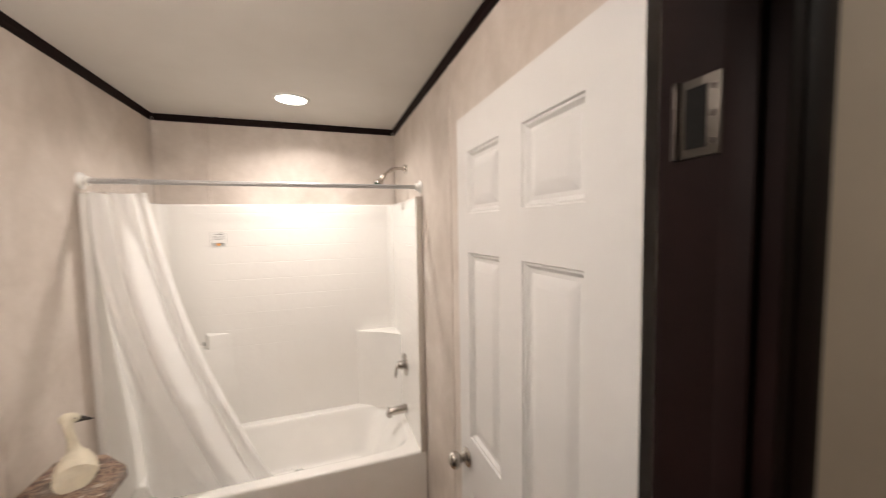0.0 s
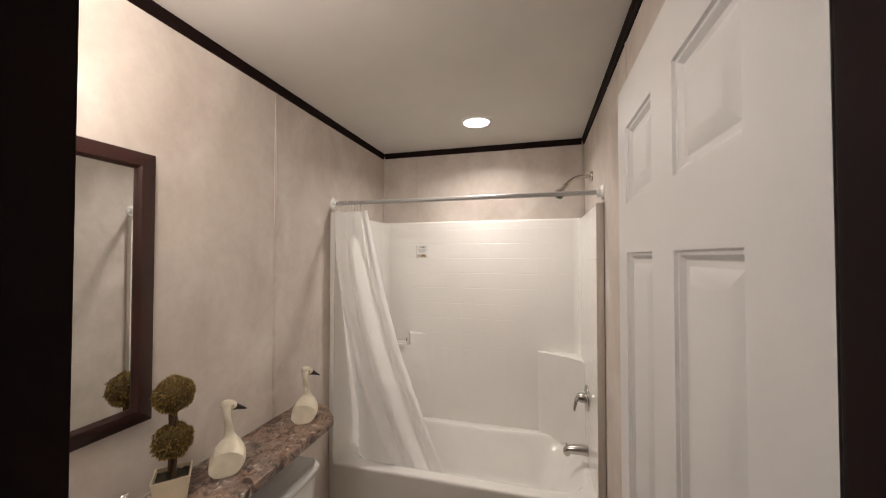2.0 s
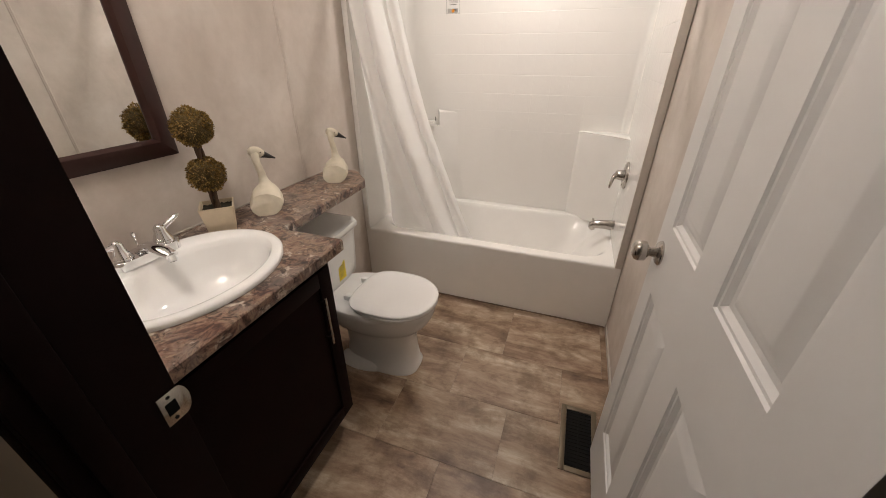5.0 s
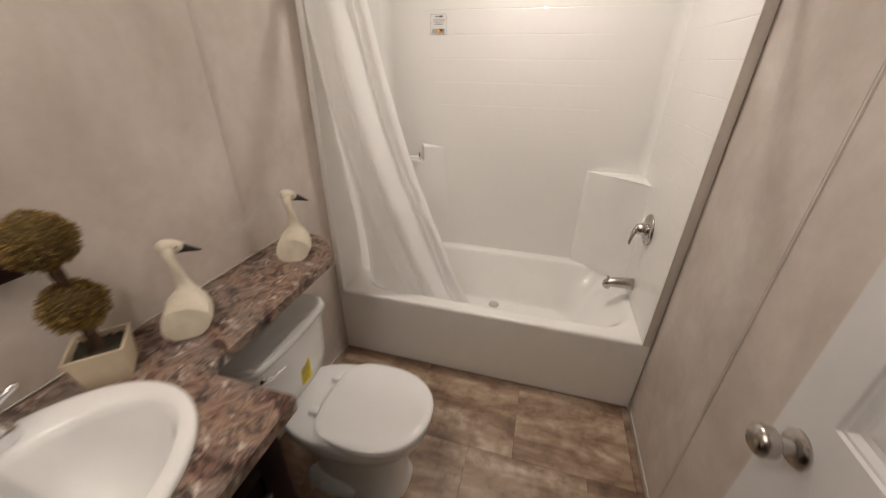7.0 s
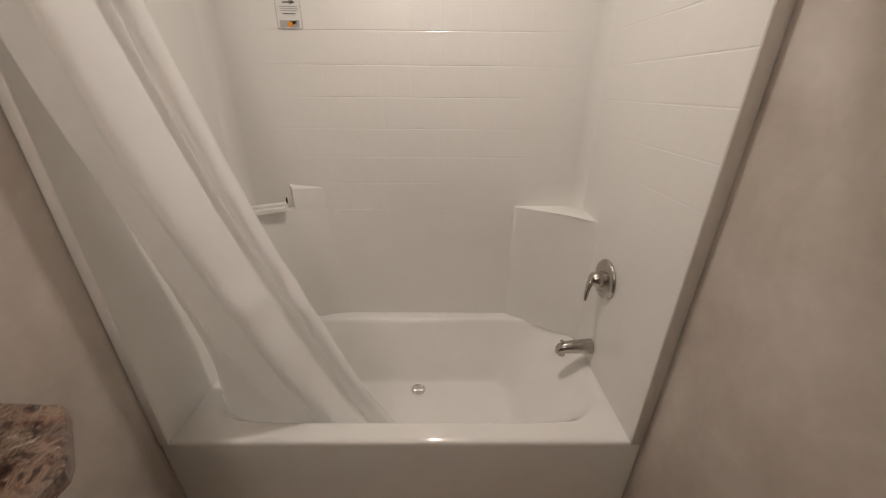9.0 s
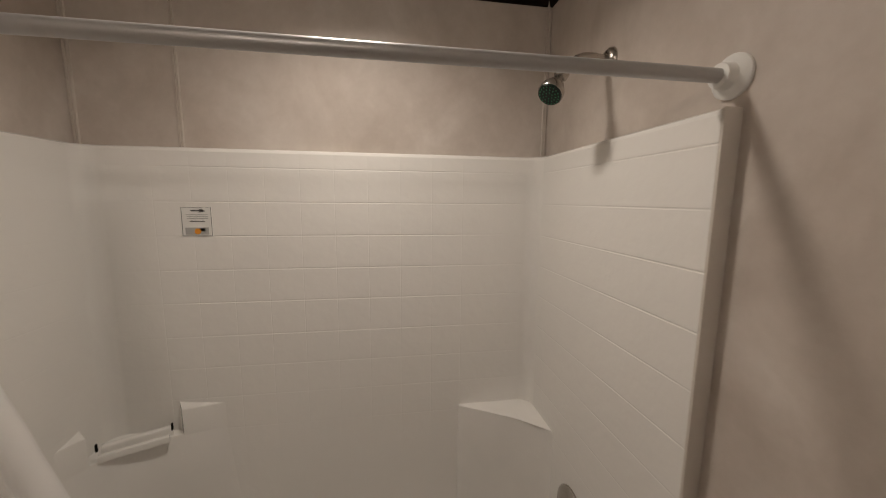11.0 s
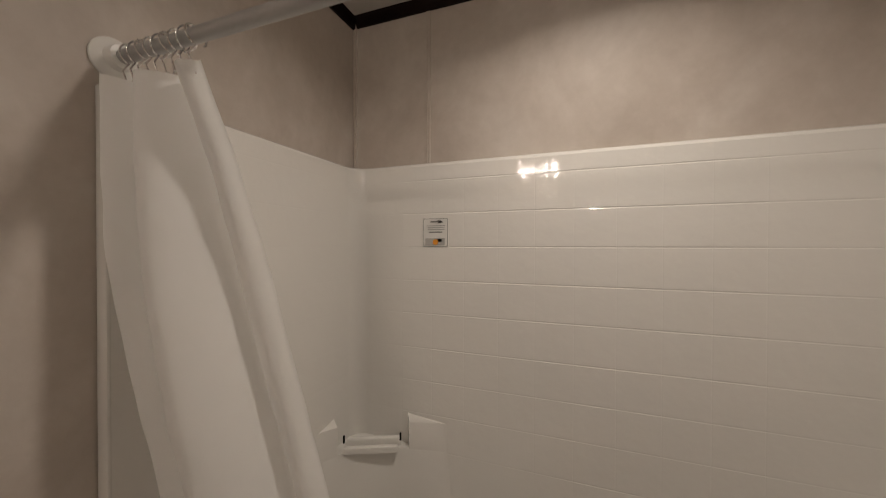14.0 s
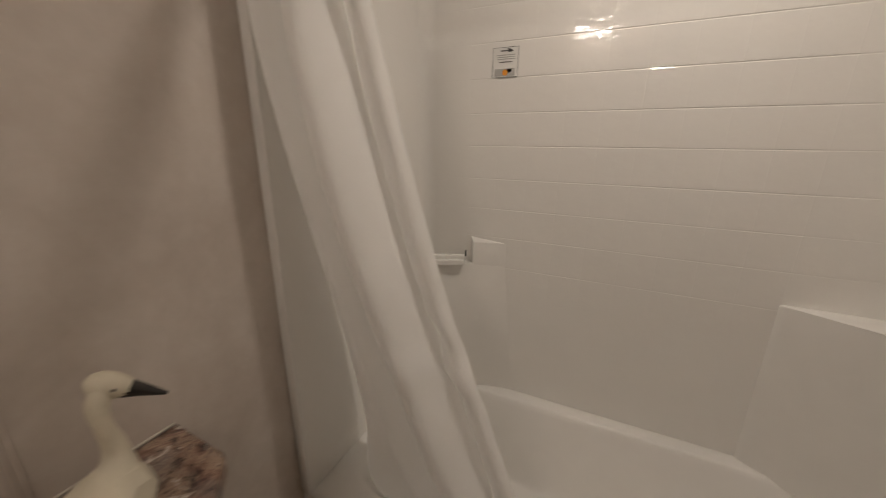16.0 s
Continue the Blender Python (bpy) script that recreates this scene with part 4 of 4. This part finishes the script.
bm = loft(bmesh.new(), [egg(0.318, 0.706, 0.173, 0.390), egg(0.314, 0.711, 0.177, 0.394), egg(0.314, 0.711, 0.177, 0.404), egg(0.318, 0.706, 0.173, 0.4085)])
part("seat", bm, SEAT_WHITE, toilet, angle=60)
bm = loft(bmesh.new(), [egg(0.334, 0.708, 0.172, 0.4095, square=3.4), egg(0.330, 0.713, 0.176, 0.412, square=3.4), egg(0.330, 0.713, 0.176, 0.418, square=3.4), egg(0.336, 0.707, 0.170, 0.422, square=3.2), egg(0.355, 0.680, 0.150, 0.4235, square=3), egg(0.42, 0.58, 0.07, 0.4245, square=3)])
part("lid", bm, SEAT_WHITE, toilet, angle=60)
for s in (-1, 1):
    part("seat_hinge", boxes((0.294, 0.334, s * 0.076 - 0.015, s * 0.076 + 0.015, 0.388, 0.415), bevel=0.006), SEAT_WHITE, toilet)


def tank_ring(xf, b, z, bow=0.018, n=14):
    out = [(0.020, -b, z), (0.020, b, z)]
    for i in range(n + 1):
        y = b - 2 * b * i / n
        e = 0.03 * max(0.0, (abs(y) / b - 0.86) / 0.14) ** 2
        out.append((xf + bow * (1 - (y / b) ** 2) - e, y, z))
    return out


bm = loft(bmesh.new(), [tank_ring(0.185, 0.175, 0.375), tank_ring(0.20, 0.185, 0.392), tank_ring(0.205, 0.19, 0.45), tank_ring(0.212, 0.200, 0.638)])
part("tank", bm, CERAMIC, toilet, angle=50)
bm = loft(bmesh.new(), [tank_ring(0.216, 0.206, 0.634), tank_ring(0.224, 0.212, 0.640), tank_ring(0.226, 0.214, 0.660), tank_ring(0.222, 0.210, 0.668), tank_ring(0.20, 0.195, 0.672)])
part("tank_lid", bm, CERAMIC, toilet, angle=50)
bm = lathe(bmesh.new(), (0.212, -0.150, 0.60), (1, 0, 0), [(0, 0.015), (0.006, 0.014), (0.012, 0.009)])
sweep(bm, [(0.226, -0.152, 0.600), (0.232, -0.135, 0.598), (0.234, -0.10, 0.592), (0.234, -0.075, 0.588)], [0.006, 0.0065, 0.006, 0.004], 10)
part("flush_lever", bm, CHROME, toilet, "chrome flush lever")
sticker = part("sticker", boxes((0.2235, 0.2245, -0.004, 0.050, 0.420, 0.512)), YELLOW, toilet, "yellow paper sticker")
for z in (0.495, 0.485, 0.477, 0.468, 0.452, 0.440):
    part("print", boxes((0.2246, 0.2250, 0.004, 0.042 - 0.010 * (z < 0.46), z - 0.0015, z + 0.0015)), INK, sticker)
part("paper_tag", boxes((0.2235, 0.2243, -0.008, 0.035, 0.520, 0.556)), PAPER, toilet, "white paper tag")
bm = sweep(bmesh.new(), curve((0.012, -0.09, 0.16), (0.10, -0.12, 0.17), (0.09, -0.15, 0.28), (0.09, -0.15, 0.385), 12), 0.006, 10)
part("supply_hose", bm, NICKEL, toilet)

# ---------- mirror ----------
MY0, MY1, MZ0, MZ1, FW = -1.545, -1.026, 1.105, 1.943, 0.052
mirror = thing("wall_mirror", "rectangular wall mirror in dark brown wooden frame", "mirror")


def frame_piece(a, b, name="frame_rail"):
    """A mitred rail from corner a to corner b (y, z), seen clockwise."""
    bm = bmesh.new()
    (ya, za), (yb, zb) = a, b
    prof = [(0.0, 0.001), (0.0, 0.018), (0.006, 0.022), (FW - 0.010, 0.022), (FW - 0.003, 0.016), (FW, 0.008), (FW, 0.001)]
    cy, cz = (MY0 + MY1) / 2, (MZ0 + MZ1) / 2
    rings = []
    for y, z in (a, b):
        sy_, sz_ = math.copysign(1, cy - y), math.copysign(1, cz - z)
        rings.append([(d, y + sy_ * w, z + sz_ * w) for w, d in prof])
    loft(bm, rings)
    part(name, bm, FRAME_BROWN, mirror)


frame_piece((MY0, MZ0), (MY1, MZ0))
frame_piece((MY1, MZ0), (MY1, MZ1))
frame_piece((MY1, MZ1), (MY0, MZ1))
frame_piece((MY0, MZ1), (MY0, MZ0))
bm = boxes((0.002, 0.006, MY0 + FW - 0.004, MY1 - FW + 0.004, MZ0 + FW - 0.004, MZ1 - FW + 0.004))
for v in bm.verts:
    v.co.x += 0.022 * (MY1 - FW + 0.004 - v.co.y)
part("glass", bm, mirror_glass(), mirror)

# three-bulb wall light beside the mirror
vlight = thing("vanity_light", "three-bulb chrome wall light beside the mirror", "wall lamp", (0.45, FRONT, 2.28))
part("back_plate", boxes((-0.19, 0.19, 0.0005, 0.022, -0.05, 0.05), bevel=0.006), CHROME, vlight)
for dx in (-0.125, 0.0, 0.125):
    part("socket", lathe(bmesh.new(), (dx, 0.020, 0), (0, 1, 0), [(0, 0.032), (0.012, 0.030), (0.02, 0.022), (0.042, 0.020)]), CHROME, vlight)
    part("bulb", lathe(bmesh.new(), (dx, 0.060, 0), (0, 1, 0), [(0, 0.014), (0.012, 0.020), (0.030, 0.036), (0.050, 0.0425), (0.070, 0.038), (0.084, 0.024), (0.090, 0.004)], 20), PORCELAIN_SHADE, vlight, "round frosted bulb")

# added hall ceiling light, out of view and away from the doorway; lifts the hall walls
hall_light_added = thing("hall_light_added", "added round hallway ceiling light, out of view", "ceiling lamp", (2.0, -2.45, CEIL))
part("rim", lathe(bmesh.new(), (0, 0, 0), (0, 0, -1), [(0, 0.12), (0.01, 0.12), (0.016, 0.112), (0.010, 0.105)], 36), WHITE_PLASTIC, hall_light_added)
part("dome", lathe(bmesh.new(), (0, 0, -0.010), (0, 0, -1), [(0, 0.104), (0.02, 0.10), (0.04, 0.08), (0.052, 0.045), (0.056, 0.004)], 28), emitter("hall_fill_dome", (1.0, 0.93, 0.83), 20.0), hall_light_added)

# ---------- things on the worktop ----------
def swan(at, rz, size):
    """Faces +y; a flat-cut tail towards -y, the neck bent back over the body and the head turned to +x."""
    bm = bmesh.new()
    body = [(-0.072, 0.020, 0.032, 0.020), (-0.066, 0.024, 0.045, 0.025), (-0.052, 0.030, 0.052, 0.031), (-0.030, 0.037, 0.056, 0.039), (-0.005, 0.043, 0.057, 0.046),
            (0.022, 0.048, 0.053, 0.051), (0.045, 0.049, 0.045, 0.051), (0.062, 0.047, 0.032, 0.042), (0.073, 0.045, 0.015, 0.024), (0.077, 0.044, 0.004, 0.007)]
    rings = []
    for y, zc, rx, rz_ in body:
        rings.append([(rx * math.cos(a), y - (0.020 * max(0.0, math.sin(a)) if y < -0.05 else 0.0) * -1, max(0.0, zc + rz_ * math.sin(a))) for a in (2 * math.pi * (i + 0.3 * math.sin(y * 90)) / 13 for i in range(13))])
    loft(bm, rings)
    cut = Vector((0.12, -0.96, 0.16)).normalized()
    for v in bm.verts:
        over = v.co.dot(cut) - 0.047
        if over > 0:
            v.co -= cut * over
            v.co.z = max(v.co.z, 0.0)
    neck_pts = curve((0.0, 0.026, 0.062), (0.0, 0.082, 0.116), (-0.014, 0.022, 0.150), (-0.014, 0.068, 0.206), 18)
    sweep(bm, neck_pts, [0.040, 0.0365, 0.032, 0.027, 0.0225, 0.0190, 0.0165, 0.014, 0.0132, 0.0125, 0.012, 0.0118, 0.0118, 0.012, 0.0123, 0.0128, 0.0135, 0.0138, 0.011], 16)
    hd_ = Vector((0.88, 0.38, -0.36)).normalized()
    hp = Vector((-0.030, 0.064, 0.210))
    loft(bm, [ring(hp + hd_ * d, r, hd_, 16, r * 1.06) for d, r in ((-0.004, 0.006), (0.0, 0.0125), (0.010, 0.0180), (0.022, 0.0188), (0.034, 0.0168), (0.044, 0.0138), (0.050, 0.0112))])
    for v in bm.verts:
        v.co += Vector((1, 0.6, 0.3 if v.co.z > 0.004 else 0.0)) * 0.0035 * noise.noise(v.co * 34 + Vector((3, 1, 7)))
    white = len(bm.faces)
    loft(bm, [ring(hp + hd_ * d + Vector((0, 0, dz)), rx, hd_, 12, rr) for d, dz, rx, rr in ((0.040, -0.001, 0.0146, 0.0150), (0.048, -0.002, 0.0118, 0.0128), (0.058, -0.003, 0.0092, 0.0098), (0.074, -0.005, 0.0068, 0.0060), (0.090, -0.007, 0.0026, 0.0022))])
    for s in (-1, 1):
        sd = hd_.cross(Vector((0, 0, 1))).normalized() * s
        lathe(bm, hp + hd_ * 0.034 + sd * 0.0155 + Vector((0, 0, 0.004)), sd, [(0, 0.0028), (0.0015, 0.002)], 8)
    bm.faces.ensure_lookup_table()
    for i, f in enumerate(bm.faces):
        f.material_index = 0 if i < white else 1
    me = finish(bm, "swan_figurine", [SWAN_WHITE, SWAN_DARK], True, 25)
    ob = new("swan_figurine", me)
    ob.matrix_basis = pose(*at, 0, 0, rz) @ Matrix.Scale(size, 4)
    return tagged(ob, "cream carved wooden swan figurine with black beak", "figurine", "swans on the ledge")


swan((0.136, -0.848, TOP + 0.0005), 38, 1.0)
swan((0.153, -0.437, TOP + 0.0005), 24, 1.0)

topiary = thing("topiary", "double-ball dried moss topiary in square cream pot", "plant", (0.100, -1.020, TOP + 0.0005), 47)
bm = bmesh.new()
w0, w1, h = 0.039, 0.050, 0.085


def sq(w, z):
    return [(-w, -w, z), (w, -w, z), (w, w, z), (-w, w, z)]


loft(bm, [sq(w0, 0), sq(w1 - 0.002, h - 0.006), sq(w1, h), sq(w1 - 0.005, h), sq(w1 - 0.009, h - 0.016)])
part("pot", bm, POT, topiary, smooth=False)
bm = bmesh.new()
n = 14
g = [[bm.verts.new(((2 * i / n - 1) * (w1 - 0.008), (2 * j / n - 1) * (w1 - 0.008), h - 0.012 + 0.007 * noise.noise((i * 0.9, j * 0.9, 3)))) for i in range(n + 1)] for j in range(n + 1)]
for j in range(n):
    for i in range(n):
        bm.faces.new((g[j][i], g[j][i + 1], g[j + 1][i + 1], g[j + 1][i]))
part("soil", bm, SOIL, topiary)
for dx, dy in ((0.006, 0), (-0.005, 0.005), (0.0, -0.007)):
    pts = [(dx * math.cos(z * 25) - dy * math.sin(z * 25), dx * math.sin(z * 25) + dy * math.cos(z * 25), h - 0.014 + z) for z in (i * 0.24 / 12 for i in range(13))]
    part("stem", sweep(bmesh.new(), pts, 0.0055, 8), TWIG, topiary)
rng = random.Random(4)
for zc, r in ((0.183, 0.052), (0.326, 0.054)):
    bm = bmesh.new()
    s = bmesh.ops.create_icosphere(bm, subdivisions=3, radius=r * 0.90)
    for v in s["verts"]:
        v.co = v.co * (1 + 0.13 * noise.noise(v.co * 40 + Vector((zc * 9, 0, 0)))) + Vector((0, 0, zc))
    core = part("moss_ball", bm, MOSS_CORE, topiary, "dry brown-green moss ball", angle=180)
    bm = bmesh.new()
    for k in range(3600):
        d = Vector((rng.gauss(0, 1), rng.gauss(0, 1), rng.gauss(0, 1))).normalized()
        base = d * Vector((1, 1, 0.93)).length / 1.6915 * r * (0.88 + 0.10 * rng.random()) * (1 + 0.16 * noise.noise(d * 2.6 + Vector((zc * 7, 1, 0)))) + Vector((0, 0, zc))
        tip_d = (d + 0.9 * Vector((rng.gauss(0, 0.5), rng.gauss(0, 0.5), rng.gauss(0, 0.5)))).normalized()
        side = tip_d.cross(Vector((rng.random(), rng.random(), rng.random() + 0.1))).normalized() * (0.0009 + 0.0014 * rng.random())
        L = 0.003 + 0.0055 * rng.random()
        a, b_, c = bm.verts.new(base - side), bm.verts.new(base + side), bm.verts.new(base + tip_d * L)
        m_ = bm.verts.new(base + tip_d * L * 0.5 + side * 1.3 + d * 0.001)
        bm.faces.new((a, b_, m_))
        bm.faces.new((a, m_, c))
    tagged(part("moss_cover", bm, MOSS, core, smooth=False), kind="stuff")

# ---------- ceiling fittings ----------
down = thing("downlight", "round recessed ceiling downlight, switched on", "ceiling lamp", (0.845, 0.25, CEIL))
part("trim_ring", lathe(bmesh.new(), (0, 0, 0), (0, 0, -1), [(0, 0.095), (0.003, 0.095), (0.006, 0.088), (0.007, 0.079), (0.003, 0.076)], 40), WHITE_PLASTIC, down)
part("diffuser", lathe(bmesh.new(), (0, 0, -0.0005), (0, 0, -1), [(0, 0.0755), (0.004, 0.0755)], 40), DIFFUSER, down, "glowing warm white diffuser")
fan = thing("ceiling_fan_grille", "round white bathroom exhaust fan grille with concentric rings", "exhaust fan", (0.925, -1.0, CEIL))
# dark disc puts the shade behind the grille rings into colour
part("backing", lathe(bmesh.new(), (0, 0, 0), (0, 0, -1), [(0, 0.108), (0.002, 0.108)], 40), DARK_HOLE, fan)
part("outer_ring", lathe(bmesh.new(), (0, 0, -0.0022), (0, 0, -1), [(0, 0.125), (0.003, 0.125), (0.010, 0.116), (0.012, 0.108), (0.002, 0.104)], 48), FAN_WHITE, fan)
for k in range(7):
    r = 0.020 + k * 0.0125
    bm = bmesh.new()
    rings = [[((r + dr) * math.cos(a), (r + dr) * math.sin(a), z) for dr, z in ((-0.0034, -0.004), (0.0034, -0.004), (0.0038, -0.013), (0.0, -0.0155), (-0.0038, -0.013))] for a in (2 * math.pi * i / 48 for i in range(48))]
    loft(bm, rings + [rings[0]], False, False)
    bmesh.ops.remove_doubles(bm, verts=bm.verts[:], dist=1e-5)
    part("ring", bm, FAN_WHITE, fan)
part("centre_cap", lathe(bmesh.new(), (0, 0, -0.003), (0, 0, -1), [(0, 0.011), (0.011, 0.011), (0.013, 0.007)], 20), FAN_WHITE, fan)
part("spokes", boxes((-0.105, 0.105, -0.003, 0.003, -0.009, -0.004), (-0.003, 0.003, -0.105, 0.105, -0.0091, -0.0041)), FAN_WHITE, fan)

# ---------- floor register ----------
reg = thing("floor_register", "bronze metal floor vent register, its opening and louvres blackened as shade", "floor vent", (1.382, -0.765, 0))
bm = boxes((-0.072, -0.050, -0.152, 0.152, 0.0005, 0.005), (0.050, 0.072, -0.152, 0.152, 0.0005, 0.005), (-0.050, 0.050, -0.152, -0.130, 0.0005, 0.005), (-0.050, 0.050, 0.130, 0.152, 0.0005, 0.005), bevel=0.0015)
part("frame", bm, BRONZE, reg)
# flat black sheet and black louvres: the duct's shade put into their colour
part("well", boxes((-0.050, 0.050, -0.130, 0.130, 0.0002, 0.0012)), DARK_HOLE, reg)
for k in range(16):
    y = -0.12 + k * 0.016
    part("louvre", boxes((-0.050, 0.050, y - 0.0022, y + 0.0022, 0.0014, 0.0032)), DARK_HOLE, reg)
part("rib", boxes((-0.003, 0.003, -0.130, 0.130, 0.0016, 0.0036)), DARK_HOLE, reg)

# ---------- floor of vinyl tiles, laid in staggered rows ----------
floor = structure("floor", boxes((0, ROOM_W, FRONT - 0.06, BACK, -0.1, -0.003)), SUBFLOOR, "brown driftwood-look vinyl tile floor in staggered rows", "floor")
TILE, ROW = 0.485, 0.315
meshes = {}


def tile_mesh(w, d):
    key = (round(w, 3), round(d, 3))
    if key not in meshes:
        bm = bmesh.new()
        x, y, c = w / 2 - 0.0005, d / 2 - 0.0005, 0.0006
        loft(bm, [[(-x, -y, -0.003), (x, -y, -0.003), (x, y, -0.003), (-x, y, -0.003)], [(-x, -y, -c), (x, -y, -c), (x, y, -c), (-x, y, -c)],
                  [(-x + c, -y + c, 0), (x - c, -y + c, 0), (x - c, y - c, 0), (-x + c, y - c, 0)]], cap0=False)
        meshes[key] = finish(bm, "tile", VINYL, False)
    return meshes[key]


edges = [0.0, -0.405, -0.722, -1.04, -1.355, FRONT - 0.06]
starts = [1.0, 0.815, 1.085, 0.88, 0.62]
for k, s in enumerate(starts):
    y1, y0 = edges[k], edges[k + 1]
    cuts = sorted({0.0, ROOM_W} | {round(s + n * TILE, 4) for n in range(-4, 5) if 0.01 < s + n * TILE < ROOM_W - 0.01})
    for a, b in zip(cuts, cuts[1:]):
        t_ob = new("tile", tile_mesh(b - a, y1 - y0))
        t_ob.parent = floor
        t_ob.location = ((a + b) / 2, (y0 + y1) / 2, 0)
